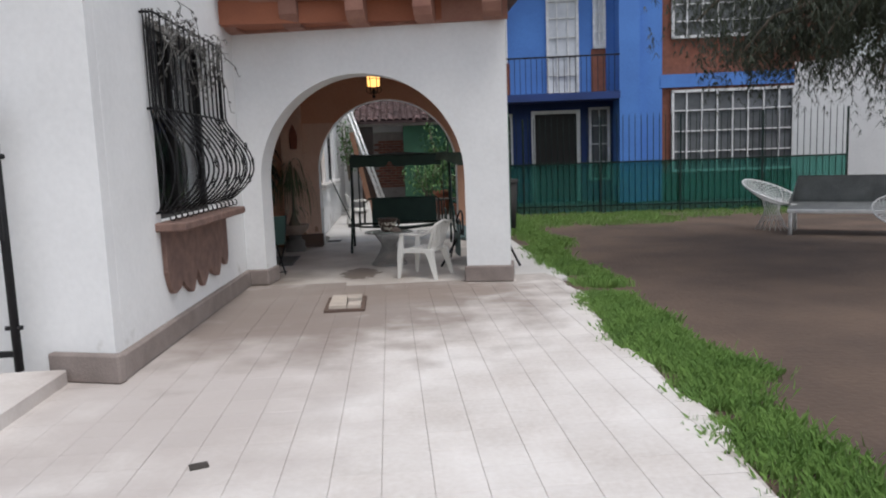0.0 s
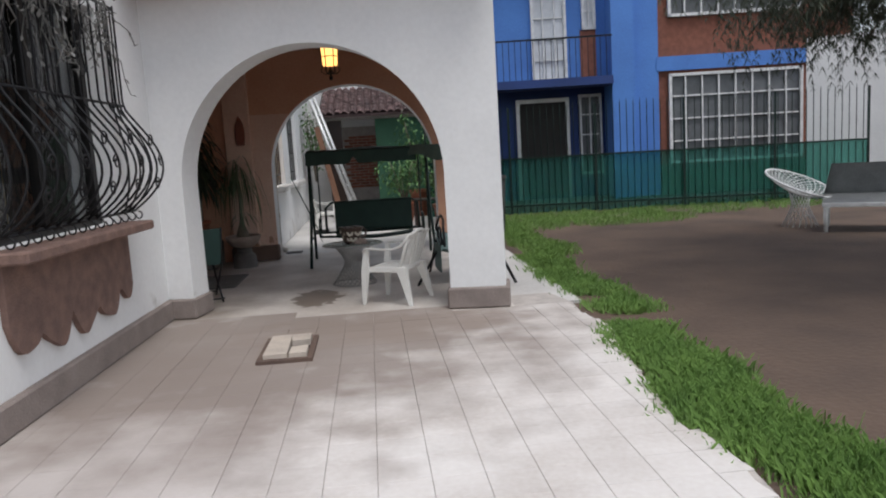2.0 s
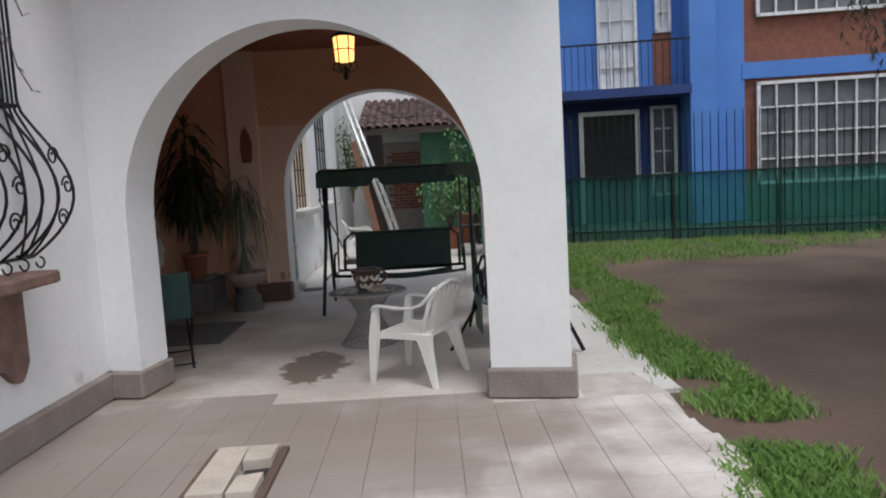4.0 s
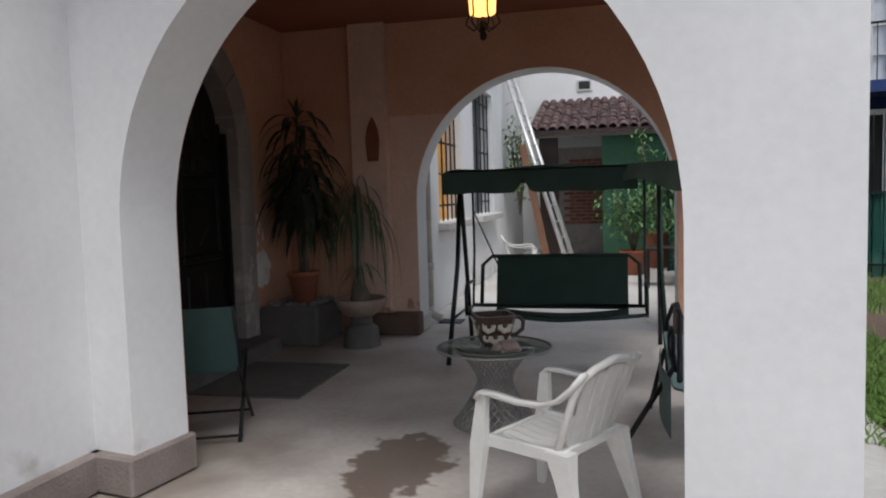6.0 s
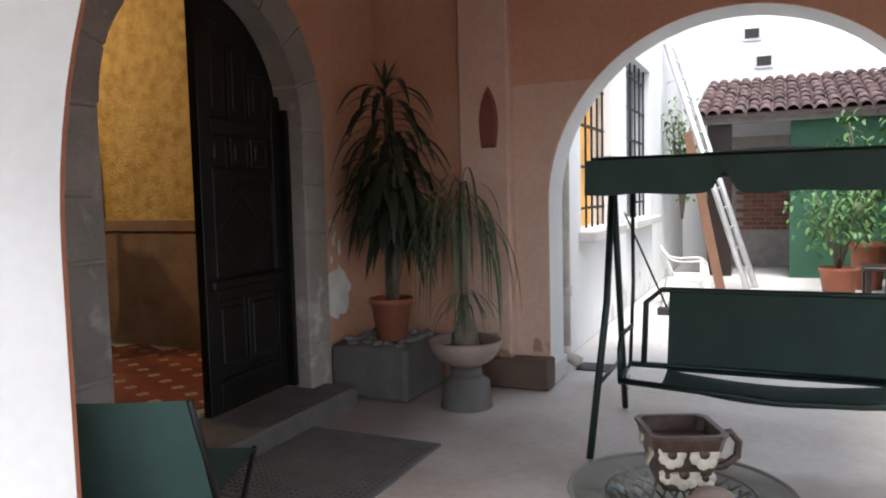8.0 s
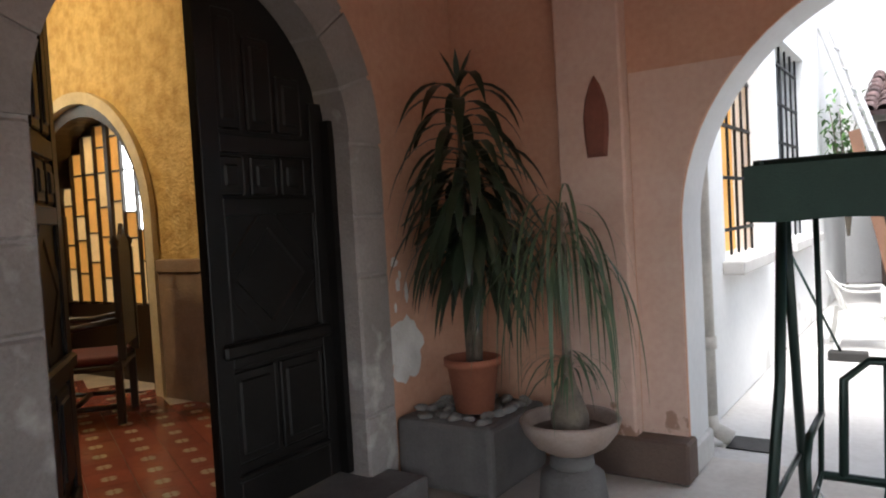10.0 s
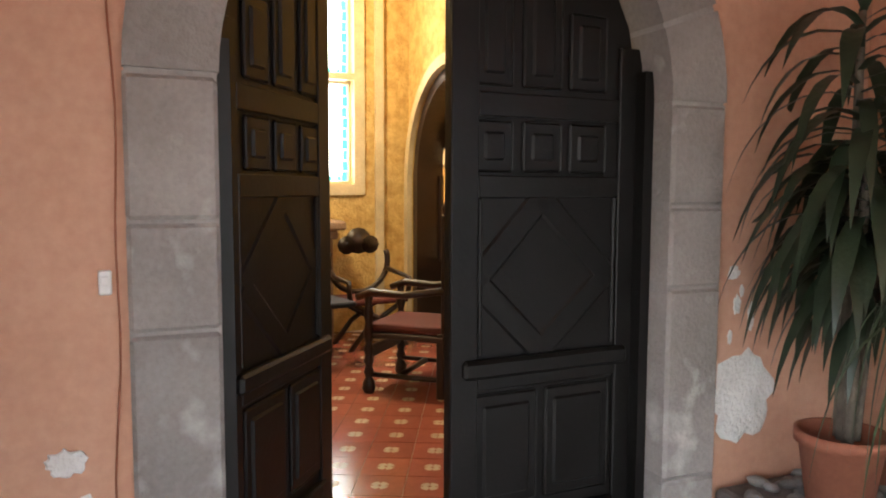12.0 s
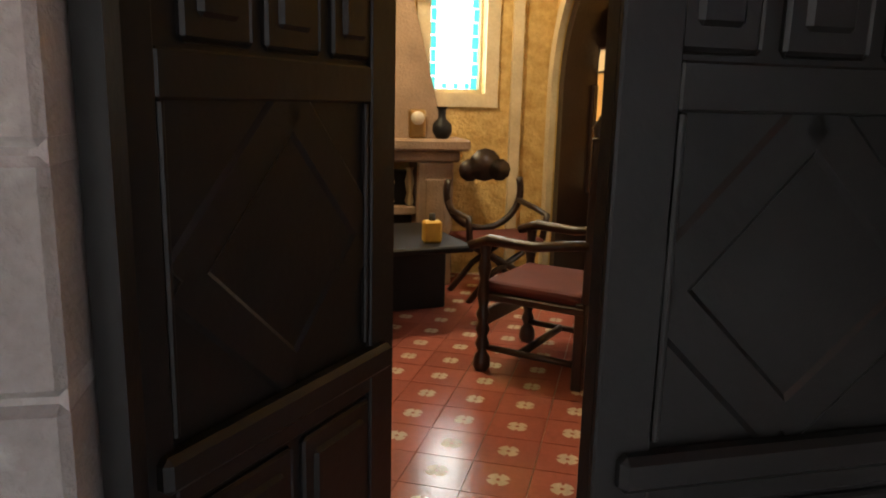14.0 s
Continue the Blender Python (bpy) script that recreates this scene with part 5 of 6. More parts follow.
bs = thing("plant_stand", "dark low stone stand under the clay bowl", "plant stand", pose(-2.14, 12.33, -0.006) @ Matrix.Diagonal((1, 1, 0.84, 1)))
part("top", M().lathe([(0.0, 0.24), (0.10, 0.24), (0.105, 0.25), (0.10, 0.316), (0.0, 0.316)], n=24), DARKSTONE, bs)
part("stem", M().lathe([(0.17, 0.0), (0.165, 0.03), (0.15, 0.2), (0.10, 0.24)], n=20), DARKSTONE, bs)

# ---- inside the hall ----
stained = tagged(part("window_2", M().box(-7.76, -7.75, 11.72, 11.98, 1.60, 2.42).box(-7.76, -7.75, 11.72, 11.98, 2.58, 3.4), SKYGLASS), "bright leaded glass window with a teal border", kind="structure")
for za, zb in ((1.52, 2.48), (2.52, 3.45)):
    fr = M()
    for a, b, c, d in ((11.64, 11.66, za, zb), (12.04, 12.06, za, zb), (11.66, 12.04, za, za + 0.03), (11.66, 12.04, zb - 0.03, zb)):
        fr.box(-7.80, -7.7, a, b, c, d)
    part("window_frame", fr, CREAM, stained)
    for k in range(9):
        z0 = za + 0.03 + k * (zb - za - 0.06) / 9
        z1 = z0 + (zb - za - 0.06) / 9 - 0.012
        for a, b in ((11.662, 11.715), (11.985, 12.038)):
            part("stained_pane", M().box(-7.76, -7.745, a + 0.006 * (k % 3), b - 0.006 * ((k + 1) % 2), z0, z1), TEALGLASS, stained)
    for k in range(6):
        part("stained_pane", M().box(-7.76, -7.745, 11.72 + k * 0.044, 11.755 + k * 0.044, za + 0.035, za + 0.075), TEALGLASS if k % 2 else SKYGLASS, stained)
band = M()
for a, b, c, d in ((11.54, 11.64, 1.42, 3.55), (12.06, 12.16, 1.42, 3.55), (11.64, 12.06, 1.42, 1.52), (11.64, 12.06, 2.47, 2.53)):
    band.box(-7.6, -7.575, a, b, c, d)
structure("trim_window", band, CREAM, "cream frame round the leaded window")

fireplace = thing("fireplace", "carved rose stone fireplace against the ochre wall", "fireplace")
part("mantel_shelf", M().box(-7.6, -7.12, 10.2, 11.86, 1.12, 1.2, b=0.015).box(-7.6, -7.18, 10.25, 11.8, 1.04, 1.12, b=0.012), FIRESTONE, fireplace)
for y in (10.3, 11.5):
    part("pilaster", M().box(-7.6, -7.2, y, y + 0.26, 0.15, 1.04, b=0.012), FIRESTONE, fireplace)
part("hood", M().add([(-7.6, 10.35, 1.2), (-7.6, 11.7, 1.2), (-7.25, 11.7, 1.2), (-7.25, 10.35, 1.2), (-7.6, 10.6, 2.3), (-7.6, 11.45, 2.3), (-7.42, 11.45, 2.3), (-7.42, 10.6, 2.3)], [(3, 2, 6, 7), (2, 1, 5, 6), (0, 3, 7, 4), (4, 7, 6, 5)]), FIRESTONE, fireplace)
part("firebox", M().box(-7.6, -7.45, 10.56, 11.5, 0.15, 0.95), DARK, fireplace)
part("hood_cornice", M().box(-7.6, -7.36, 10.5, 11.55, 2.3, 2.4, b=0.012), FIRESTONE, fireplace)
for k in range(7):
    part("baluster", M().lathe([(0.02, 0.0), (0.035, 0.03), (0.02, 0.09), (0.035, 0.17), (0.02, 0.24), (0.03, 0.27)], (-7.3, 10.62 + k * 0.14, 0.72), 10), CREAM, fireplace, "pale carved baluster" if k == 0 else "")
part("hearth_rail", M().box(-7.36, -7.24, 10.56, 11.5, 0.66, 0.72, b=0.008), FIRESTONE, fireplace)
for y in (10.36, 11.56):
    part("carved_panel", M().box(-7.2, -7.185, y, y + 0.14, 0.3, 0.92, b=0.006), FIRESTONE, fireplace)
vase = tagged(part("mantel_vase", M().lathe([(0.0, 0.0), (0.05, 0.0), (0.075, 0.05), (0.07, 0.1), (0.03, 0.14), (0.028, 0.2), (0.04, 0.22)], n=16), IRON), "dark vase on the mantel shelf", "vase")
vase.location = (-7.28, 11.68, 1.2)
clock = thing("mantel_clock", "small ornate mantel clock with a pale dial", "clock", pose(-7.26, 11.5, 1.2))
part("case", M().box(-0.04, 0.04, -0.06, 0.06, 0, 0.2, b=0.02), BRASS, clock)
part("dial", M().lathe([(0.0, 0.01), (0.045, 0.008), (0.048, 0.0)], n=16, m=pose(0.04, 0, 0.14, 0, 90, 0)), MUGCREAM, clock)

lowtable = thing("low_table", "black low table in the hall", "table", pose(-6.45, 11.2, 0.145, 0, 0, 12))
part("tabletop", M().box(-0.5, 0.36, -0.6, 0.42, 0.46, 0.5, b=0.01), IRON, lowtable)
part("base", M().box(-0.5, -0.1, -0.5, 0.44, 0.0, 0.46, b=0.01), IRON, lowtable)
boxy = thing("small_box", "small yellow bottle on the low table", "bottle", pose(-6.30, 11.45, 0.645))
part("body", M().box(-0.04, 0.04, -0.055, 0.055, 0, 0.13, b=0.012), mat("yellow_label", (0.75, 0.48, 0.10), None, 0.5, scale=20, bump=0.02), boxy)
part("cap", M().lathe([(0.02, 0.13), (0.02, 0.17), (0.0, 0.172)], n=10), DARK, boxy)


def carved_armchair(at):
    """A tall backed carved armchair; faces +y."""
    c = thing("carved_armchair", "tall carved dark wood armchair with a dark red seat", "chair", at)
    turn = [(0.03, 0.0), (0.045, 0.03), (0.04, 0.08), (0.022, 0.11), (0.036, 0.15), (0.022, 0.19), (0.036, 0.23), (0.022, 0.27), (0.036, 0.31), (0.022, 0.35), (0.034, 0.42)]
    for s in (-1, 1):
        part("leg", M().lathe(turn + [(0.022, 0.5), (0.034, 0.56), (0.022, 0.62), (0.03, 0.68)], (s * 0.27, 0.25, 0), 12), BROWNWOOD, c)
        part("leg", M().box(s * 0.25 - 0.025, s * 0.25 + 0.025, -0.27, -0.22, 0, 0.45, b=0.006), BROWNWOOD, c)
        part("back_post", M().box(s * 0.25 - 0.025, s * 0.25 + 0.025, -0.3, -0.25, 0.45, 1.25, b=0.006), BROWNWOOD, c)
        part("finial", M().lathe([(0.02, 1.25), (0.032, 1.29), (0.0, 1.35)], (s * 0.25, -0.275, 0), 10), BROWNWOOD, c)
        part("armrest", M().tube([(s * 0.26, -0.27, 0.74), (s * 0.275, 0.0, 0.70), (s * 0.28, 0.22, 0.71), (s * 0.28, 0.33, 0.67)], [0.025, 0.026, 0.03, 0.024], 8), BROWNWOOD, c)
        part("stretcher", M().tube([(s * 0.26, 0.25, 0.13), (s * 0.25, -0.25, 0.13)], 0.018, 8), BROWNWOOD, c)
    part("stretcher", M().tube([(-0.26, 0.05, 0.13), (0.26, 0.05, 0.13)], 0.02, 8), BROWNWOOD, c)
    part("front_rail", M().box(-0.26, 0.26, 0.24, 0.27, 0.24, 0.33, b=0.008), BROWNWOOD, c)
    part("seat_frame", M().box(-0.28, 0.28, -0.27, 0.28, 0.39, 0.43, b=0.008), BROWNWOOD, c)
    part("seat", M().box(-0.27, 0.27, -0.25, 0.27, 0.43, 0.49, b=0.025), REDSEAT, c, "dark red upholstered seat")
    part("backrest", M().polys([[(-0.22, 0.55), (0.22, 0.55), (0.22, 1.2), (-0.22, 1.2)], [(-0.22, 1.2), (0.22, 1.2), (0.16, 1.3), (0.06, 1.34), (0.0, 1.42), (-0.06, 1.34), (-0.16, 1.3)]], -0.29, -0.262), BROWNWOOD, c, "solid carved back panel")
    return c


carved_armchair(pose(-5.545, 11.94, 0.145, 0, 0, 138) @ Matrix.Diagonal((1, 1, 0.94, 1)))


def curule_chair(at):
    c = thing("curule_chair", "dark wooden chair with a rounded hoop back", "chair", at)
    part("hoop_back", M().tube([(0.30 * math.sin(a), -0.05, 0.78 - 0.30 * math.cos(a)) for a in [-1.9 + i * 0.19 for i in range(21)]], 0.028, 8), BROWNWOOD, c)
    part("crest", M().lathe([(0.0, 0.03), (0.12, 0.03), (0.13, 0.0), (0.0, 0.0)], n=12, m=pose(0, -0.05, 0.98, 90, 0, 0)).lathe([(0.0, 0.03), (0.08, 0.03), (0.09, 0.0), (0.0, 0.0)], n=10, m=pose(-0.12, -0.05, 0.94, 90, 0, 0)).lathe([(0.0, 0.03), (0.08, 0.03), (0.09, 0.0), (0.0, 0.0)], n=10, m=pose(0.12, -0.05, 0.94, 90, 0, 0)), BROWNWOOD, c, "carved scalloped crest")
    part("seat", M().box(-0.28, 0.28, -0.05, 0.4, 0.42, 0.47, b=0.015), REDSEAT, c)
    for s in (-1, 1):
        for y in (0.0, 0.36):
            part("leg", M().tube([(s * 0.28, y, 0.0), (s * 0.1, y, 0.22), (-s * 0.24, y, 0.43)], 0.024, 8), BROWNWOOD, c)
        part("armrest", M().tube([(s * 0.28, -0.05, 0.7), (s * 0.33, 0.15, 0.66), (s * 0.3, 0.38, 0.64), (s * 0.28, 0.36, 0.45)], 0.024, 8), BROWNWOOD, c)
    return c


curule_chair(pose(-7.1, 11.98, 0.145, 0, 0, -80) @ Matrix.Diagonal((0.95, 0.95, 0.9, 1)))

# glazed doors in the hall arch
glazed = tagged(part("door_3", M().box(-7.39, -5.81, 12.86, 12.9, 0.14, 0.8), BROWNWOOD), "tall dark framed glazed doors in the hall arch", kind="structure")
GX = [-7.38 + 0.195 * i for i in range(9)]
head = lambda x: 1.55 + 0.84 * math.sqrt(max(0.0, 1 - ((x + 6.6) / 0.82) ** 2))
for i, x in enumerate(GX):
    w = 0.03 if i in (0, 4, 8) else 0.011
    part("stile", M().box(x - w, x + w, 12.83, 12.9, 0.8, head(x) if i not in (0, 8) else 1.6, b=0.004), BROWNWOOD, glazed)
for i, x in enumerate(GX[:-1]):
    hi = min(head(x + 0.02), head(x + 0.175))
    z, k = 0.82, i * 3
    while z < hi - 0.06:
        h = min((0.30, 0.22, 0.36, 0.26)[k % 4], hi - z)
        lit = SKYGLASS if (i in (5, 6) and z > 1.4) else CREAMLIT if (i + k) % 3 == 0 else AMBERLIT
        part("leaded_pane", M().box(x + 0.012, x + 0.183, 12.86, 12.87, z, z + h - 0.014), lit, glazed)
        part("glazing_bar", M().box(x + 0.012, x + 0.183, 12.845, 12.88, z + h - 0.014, z + h), BROWNWOOD, glazed)
        z += h
        k += 1

# ---- the patio beyond the arch ----
def barred_window(name, y0, y1, z0, z1, lit):
    w = tagged(part(name, M().box(-2.12, -2.10, y0, y1, z0, z1), lit), "tall narrow window with dark bars", kind="structure")
    for i in range(6):
        y = y0 + 0.04 + (y1 - y0 - 0.08) * i / 5
        part("bar", M().tube([(-1.96, y, z0), (-1.96, y, z1)], 0.012, 5), IRON, w)
    for k in range(5):
        z = z0 + (z1 - z0) * (k + 0.5) / 5
        part("crossbar", M().box(-1.972, -1.95, y0, y1, z - 0.012, z + 0.012), IRON, w)
    part("window_sill", M().box(-1.88, -1.74, y0 - 0.1, y1 + 0.1, z0 - 0.09, z0, b=0.01), PATIO, w)
    return w


barred_window("window_3", 14.35, 15.65, 1.0, 2.9, AMBERLIT)
barred_window("window_4", 16.5, 18.2, 1.0, 2.9, WINDOWDARK)
pipe = thing("downpipe", "cream downpipe on the patio wall", "pipe")
part("pipe", M().tube([(-1.82, 13.55, 0.12), (-1.82, 13.55, 4.4)], 0.045, 10), CREAMPIPE, pipe)
part("elbow", M().tube([(-1.82, 13.55, 0.16), (-1.80, 13.55, 0.08), (-1.70, 13.55, 0.03)], 0.045, 10), CREAMPIPE, pipe)
part("collar", M().tube([(-1.82, 13.55, 0.55), (-1.82, 13.55, 0.62)], 0.056, 10), CREAMPIPE, pipe)
dr = thing("drain_grate", "dark square drain beneath the downpipe", "drain", pose(-1.6, 13.6, -0.008))
part("grate", M().box(-0.12, 0.12, -0.12, 0.12, 0, 0.008), IRON, dr)

ladder = thing("ladder", "white aluminium ladder leaning on the patio wall", "ladder")
A, B = Vector((-0.62, 18.55, -0.01)), Vector((-1.80, 19.7, 3.5))
side = Vector((0.22, 0.97, 0)).normalized() * 0.19
for s in (-1, 1):
    part("rail", M().tube([A + side * s, B + side * s], 0.042, 6), STEEL, ladder)
for i in range(1, 13):
    p = A.lerp(B, i / 13)
    part("rung", M().tube([p - side, p + side], 0.016, 6), STEEL, ladder)
plank = tagged(part("plank", M().box(-0.06, 0.06, -0.015, 0.015, 0, 2.2, pose(-1.0, 18.4, -0.01, -8, -12, 0)), mat("raw_brown_board", (0.20, 0.10, 0.06), None, 0.8)), "brown board leaning by the ladder", "plank")
broom = thing("broom", "broom leaning against the patio wall", "broom")
part("handle", M().tube([(-1.4, 16.2, 0.06), (-1.83, 16.1, 1.1)], 0.013, 6), GREENIRON, broom)
part("head", M().box(-1.5, -1.2, 16.15, 16.27, -0.01, 0.07, b=0.01), DARK, broom)

shed = thing("shed", "low patio shed with a weathered clay tile roof", "shed")
part("wall", M().box(-0.15, 1.6, 20.0, 20.12, 0, 2.35), GREENWALL, shed, "dark green board front")
part("wall", M().box(-1.3, -0.95, 20.0, 20.15, 0, 2.35), BROWNWOOD, shed)
part("beam", M().box(-1.4, 1.6, 19.85, 20.05, 2.3, 2.45), MORTAR, shed)
bw = part("brick_wall", M().box(-1.3, 0.3, 21.6, 21.7, 0, 2.2), MORTAR, shed, "red brick back wall")
bk = M().box(-0.11, 0.11, -0.02, 0.0, 0.0, 0.06, b=0.004).mesh("brick", BRICK)
for r in range(18):
    for q in range(5):
        part("brick", bk, None, bw).location = (-0.85 + q * 0.235 + (0.117 if r % 2 else 0), 21.6, 0.62 + r * 0.075)
roof = part("roof", M().add([(-1.45, 19.7, 2.42), (1.6, 19.7, 2.42), (1.6, 22.5, 3.25), (-1.45, 22.5, 3.25), (-1.45, 19.7, 2.36), (1.6, 19.7, 2.36), (1.6, 22.5, 3.19), (-1.45, 22.5, 3.19)], [(0, 1, 2, 3), (7, 6, 5, 4), (0, 4, 5, 1), (1, 5, 6, 2), (3, 7, 4, 0)]), ROOFTILE, shed)
tile = M()
arc = [math.pi * i / 7 for i in range(8)]
tile.add([(0.085 * math.cos(a) * k, y, 0.075 * math.sin(a) * k + dz) for y, k, dz in ((0, 1.0, 0.02), (0.42, 0.85, 0.0)) for a in arc] + [(0.07 * math.cos(a), 0, 0.06 * math.sin(a) + 0.02) for a in arc],
         [(i, i + 1, i + 9, i + 8) for i in range(7)] + [(i + 1, i, i + 16, i + 17) for i in range(7)], True)
tile = tile.mesh("roof_tile", ROOFTILE)
slope = math.degrees(math.atan2(0.83, 2.8))
for r in range(8):
    for q in range(17):
        p = part("roof_tile", tile, None, roof)
        y = 19.66 + r * 0.35
        p.matrix_world = pose(-1.38 + q * 0.18 + rnd.uniform(-0.01, 0.01), y, 2.41 + (y - 19.7) * 0.2964 + rnd.uniform(0, 0.012), slope, 0, rnd.uniform(-2, 2))
for x, z in ((-0.75, 3.95), (-0.55, 3.45)):
    v = thing("wall_vent", "dark square vent in the white wall", "vent", pose(x, 22.5, z))
    part("frame", M().box(-0.16, 0.16, -0.03, 0.0, 0, 0.25, b=0.006), STEEL, v)
    part("opening", M().box(-0.12, 0.12, -0.034, -0.029, 0.04, 0.21), DARK, v)


def bush(name, at, n, r, h, label):
    t = thing(name, label, "plant", at)
    st, lv = M(), M()
    for i in range(7):
        a = i * 0.9
        e = Vector((r * 0.7 * math.cos(a), r * 0.7 * math.sin(a), h * rnd.uniform(0.6, 1.0)))
        st.tube([(0, 0, 0), e * 0.5 + Vector((0, 0, 0.1 * h)), e], [0.018, 0.012, 0.005], 5)
        for _ in range(n):
            p = e * rnd.uniform(0.45, 1.05) + Vector((rnd.gauss(0, r * 0.28), rnd.gauss(0, r * 0.28), rnd.gauss(0, h * 0.1)))
            b = rnd.uniform(0, 6.28)
            lv.blade(p, (math.cos(b), math.sin(b), rnd.uniform(-0.2, 0.8)), rnd.uniform(0.08, 0.17), 0.05, 1.6, 3, 0.2)
    part("stem", st, BARK, t)
    part("leaves", lv, LEAFLT, t)
    return t


def planter_pot(at):
    p = thing("plant_pot", "dark clay plant pot on the patio", "pot", at, "patio pots")
    part("pot", M().lathe([(0.0, 0.0), (0.16, 0.0), (0.21, 0.34), (0.225, 0.34), (0.225, 0.38), (0.2, 0.38), (0.19, 0.33), (0.0, 0.33)], n=20), TERRAPOT, p)
    return p


pot = planter_pot(pose(0.35, 17.9, -0.01))
copy_thing(pot, pose(1.1, 17.0, -0.01))
copy_thing(pot, pose(1.25, 18.6, -0.01))
bush("shrub", pose(0.35, 17.9, 0.33), 70, 0.5, 1.1, "bright green leafy shrub in a patio pot")
bush("shrub", pose(0.75, 18.9, 0.6), 60, 0.4, 1.55, "tall bright green shrub by the shed")
bush("shrub", pose(1.1, 17.0, 0.33), 60, 0.4, 0.8, "bright green shrub in a patio pot")
bush("shrub", pose(1.25, 18.6, 0.33), 50, 0.4, 0.8, "bright green shrub in a patio pot")
bush("vine_plant", pose(-1.6, 19.4, 0.9), 50, 0.25, 1.6, "green climbing plant behind the ladder")
copy_thing(pot, pose(0.75, 18.9, -0.01) @ Matrix.Diagonal((1, 1, 1.6, 1)))
shelf = thing("plant_bench", "wooden plant bench on the patio", "bench", pose(0.95, 16.5, -0.01))
part("top", M().box(-0.5, 0.55, -0.2, 0.2, 0.5, 0.54, b=0.006), BROWNWOOD, shelf)
for x in (-0.45, 0.5):
    for y in (-0.16, 0.16):
        part("leg", M().box(x - 0.025, x + 0.025, y - 0.025, y + 0.025, 0, 0.5), BROWNWOOD, shelf)

# ---- garden furniture ----
def lattice_chair(at, tilt, r):
    c = thing("wire_basket_chair", "white round lattice wire garden chair", "garden chair", at, "wire garden chairs")
    shell = M()
    T = pose(0, 0, 0.62, tilt, 0, 0)
    for s in (-1, 1):
        for k in range(30):
            pts = []
            for i in range(11):
                f = i / 10
                a = 2 * math.pi * k / 30 + s * f * 1.3
                pts.append(T @ Vector((r * f * math.cos(a), r * f * math.sin(a), -0.16 * (1 - f * f))))
            shell.tube(pts, 0.006, 4)
    shell.tube([T @ Vector((r * math.cos(a), r * math.sin(a), 0)) for a in [i * 2 * math.pi / 36 for i in range(36)]], 0.016, 6, True)
    part("seat_shell", shell, WHITEMETAL, c, "white crossed wire shell")
    for k in range(18):
        a = 2 * math.pi * k / 18
        base = M().tube([(0.26 * math.cos(a), 0.26 * math.sin(a), -0.04), (0.12 * math.cos(a + 0.6), 0.12 * math.sin(a + 0.6), 0.28), (0.16 * math.cos(a + 1.2), 0.16 * math.sin(a + 1.2), 0.5)], 0.007, 4)
        part("base_wire", base, WHITEMETAL, c)
    return c


w1 = lattice_chair(pose(6.15, 12.7, 0, 0, 0, 35), 24, 0.52)
lattice_chair(pose(6.62, 9.95, -0.03, 0, 0, -20) @ Matrix.Diagonal((0.85, 0.85, 0.8, 1)), 30, 0.5)
gt = thing("garden_bench", "grey covered garden bench with white legs", "bench", pose(7.0, 11.7, -0.05, 0, 0, -35))
part("cover", M().add([(-0.95, -0.4, 0.42), (0.95, -0.4, 0.42), (0.95, 0.4, 0.5), (-0.95, 0.4, 0.5), (-0.85, 0.25, 0.95), (0.85, 0.25, 0.95), (0.9, 0.45, 0.5), (-0.9, 0.45, 0.5)], [(0, 1, 2, 3), (3, 2, 5, 4), (4, 5, 6, 7), (0, 3, 4), (1, 5, 2)]), mat("grey_plastic_cover", (0.22, 0.23, 0.23), (0.14, 0.145, 0.15), 0.35, scale=4, fine=40, bump=0.5), gt, "grey plastic cover")
part("rail", M().box(-0.95, 0.95, -0.42, -0.38, 0.36, 0.42, b=0.006), WHITEMETAL, gt)
for x in (-0.9, 0.9):
    for y in (-0.38, 0.4):
        part("leg", M().tube([(x, y, 0), (x, y, 0.42)], 0.03, 8), WHITEMETAL, gt)
barrel = thing("bin", "dark plastic bin standing behind the porch", "bin", pose(1.65, 14.4, -0.05))
part("body", M().lathe([(0.0, 0.0), (0.22, 0.0), (0.27, 0.95), (0.0, 0.95)], n=20), DARK, barrel)
part("lid", M().lathe([(0.29, 0.95), (0.29, 1.0), (0.0, 1.06)], n=20), DARK, barrel)

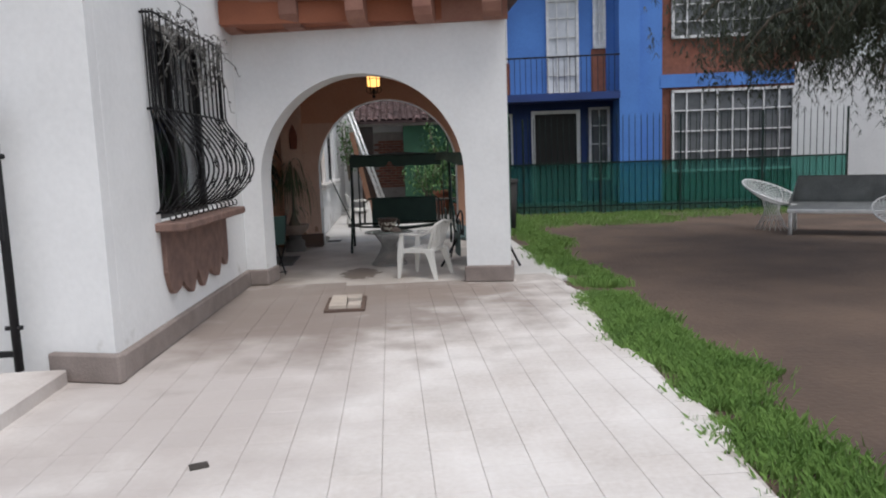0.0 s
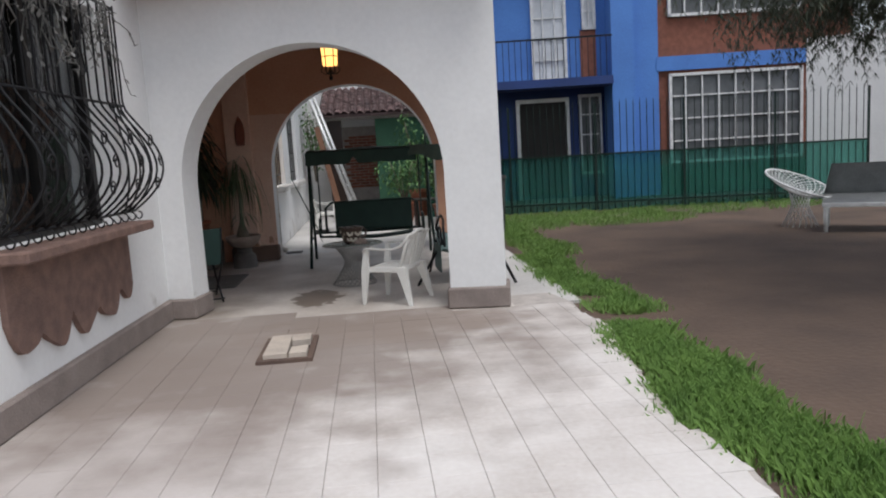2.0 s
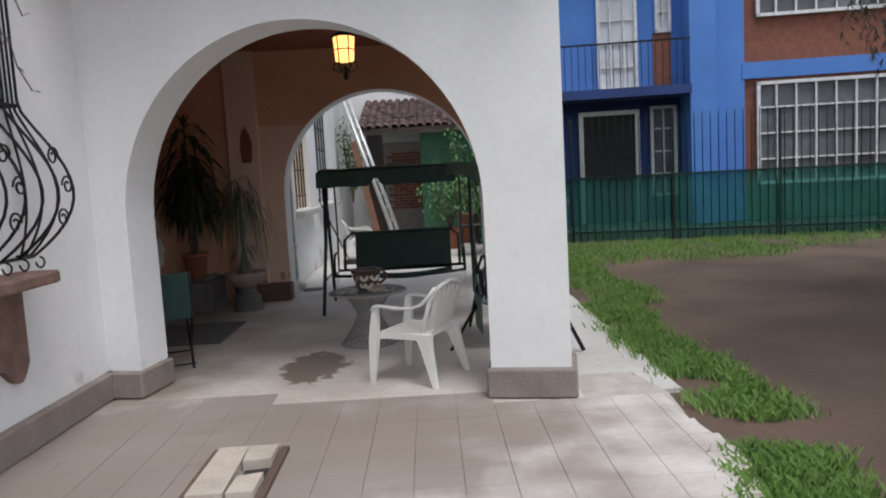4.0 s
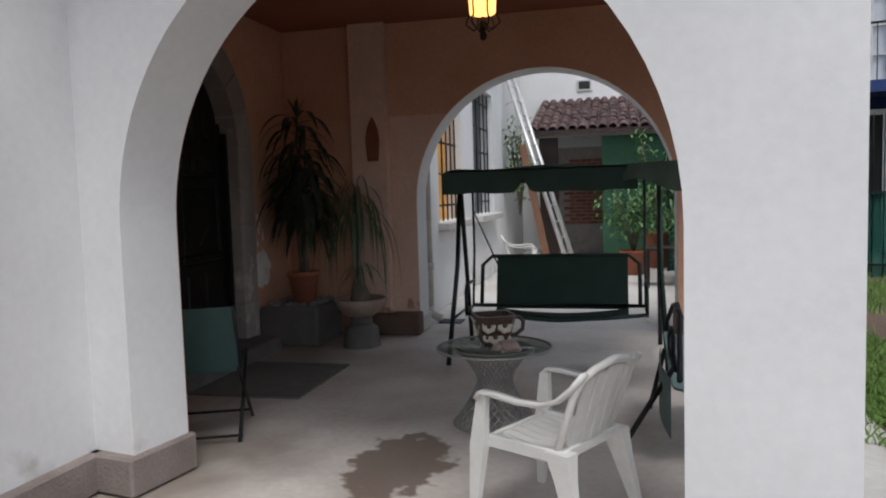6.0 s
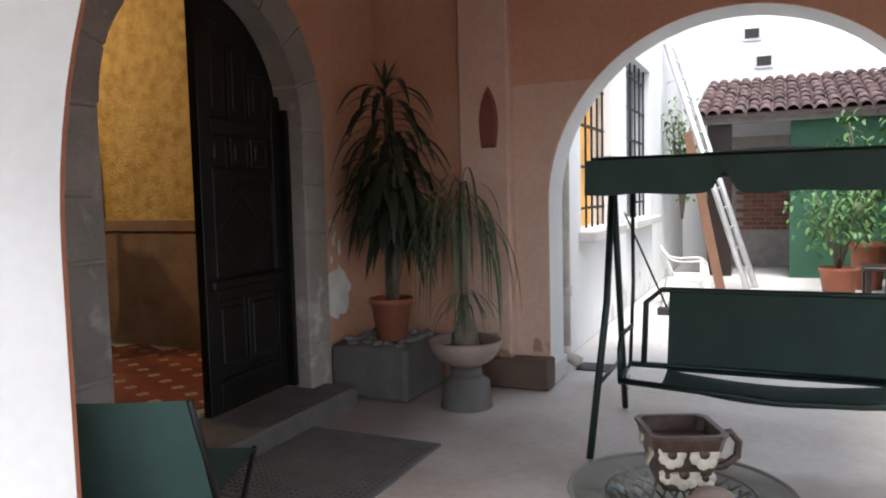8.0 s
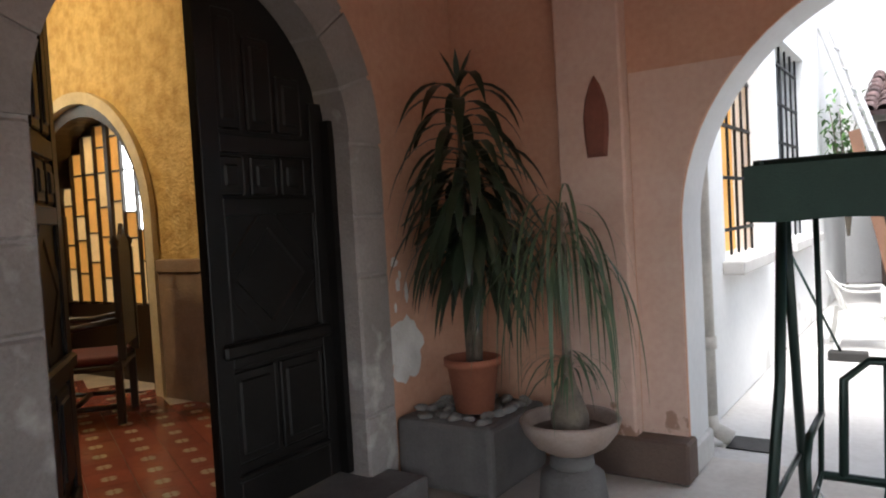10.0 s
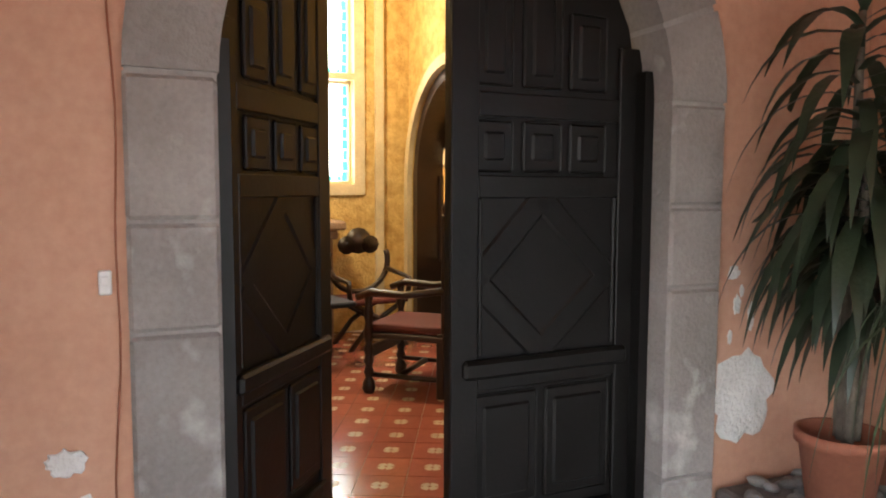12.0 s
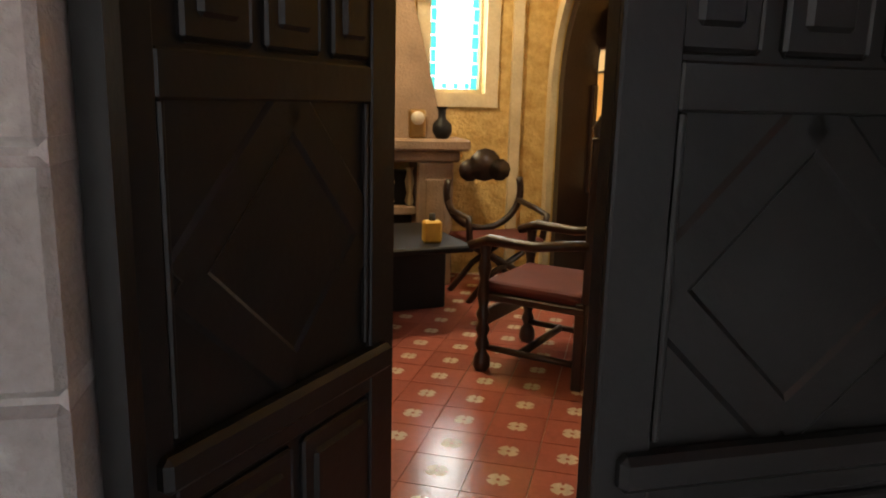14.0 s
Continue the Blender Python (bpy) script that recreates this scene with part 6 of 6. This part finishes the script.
# ---- paving and hall tiles, piece by piece ----
pavement = structure("pavement", M().polys([[(-6.0, y), (EDGE(y), y), (EDGE(y + 0.5), y + 0.5), (-6.0, y + 0.5)] for y in [-6 + 0.5 * i for i in range(30)]], -0.05, -0.012, Matrix(((1, 0, 0, 0), (0, 0, 1, 0), (0, 1, 0, 0), (0, 0, 0, 1)))), GROUT, "pale square paving tiles of the terrace")
T = 0.235
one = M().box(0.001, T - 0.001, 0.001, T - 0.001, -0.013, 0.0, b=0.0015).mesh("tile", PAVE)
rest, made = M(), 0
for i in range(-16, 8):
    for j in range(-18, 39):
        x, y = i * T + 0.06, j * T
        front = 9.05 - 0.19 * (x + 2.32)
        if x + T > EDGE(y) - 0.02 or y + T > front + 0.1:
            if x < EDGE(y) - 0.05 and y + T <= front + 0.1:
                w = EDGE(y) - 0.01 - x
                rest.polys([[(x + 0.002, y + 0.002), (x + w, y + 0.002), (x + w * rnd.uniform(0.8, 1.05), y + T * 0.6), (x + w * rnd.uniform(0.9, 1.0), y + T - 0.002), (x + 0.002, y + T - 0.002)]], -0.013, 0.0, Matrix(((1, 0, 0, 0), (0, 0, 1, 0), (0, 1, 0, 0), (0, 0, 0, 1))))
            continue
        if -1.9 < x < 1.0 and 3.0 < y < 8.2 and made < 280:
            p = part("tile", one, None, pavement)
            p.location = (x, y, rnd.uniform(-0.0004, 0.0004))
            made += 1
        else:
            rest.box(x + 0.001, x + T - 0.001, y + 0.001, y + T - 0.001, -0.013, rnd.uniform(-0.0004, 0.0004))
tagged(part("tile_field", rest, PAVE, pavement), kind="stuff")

hall = bpy.data.objects["floor_hall"]
S = 0.2247
ti = M().box(0.0015, S - 0.0015, 0.0015, S - 0.0015, 0.0, 0.008)
c0 = S / 2
for k in range(4):
    a = k * math.pi / 2 + math.pi / 4
    for da in (-0.28, 0.28):
        d = Vector((math.cos(a + da), math.sin(a + da), 0))
        w = Vector((-d.y, d.x, 0)) * 0.011
        o = Vector((c0, c0, 0.0085))
        ti.add([o + d * 0.008 - w, o + d * 0.042 - w * 1.1, o + d * 0.042 + w * 1.1, o + d * 0.008 + w], [(0, 1, 2, 3)], slot=1)
ti = ti.mesh("tile", REDTILE, PALEINLAY)
R = pose(-3.835, 11.087, 0.142, 0, 0, 64.8) @ pose(-c0, -c0, 0)
spots = []
for i in range(-24, 24):
    for j in range(-4, 30):
        p = R @ Vector((i * S + c0, j * S + c0, 0))
        if -7.55 < p.x < -3.42 and 9.0 < p.y < 12.55:
            spots.append((p.x + 0.55 * abs(p.y - 11.4), i, j))
spots.sort(reverse=True)
for n_, (d, i, j) in enumerate(spots[:300]):
    part("tile", ti, None, hall).matrix_world = R @ pose(i * S, j * S, 0)
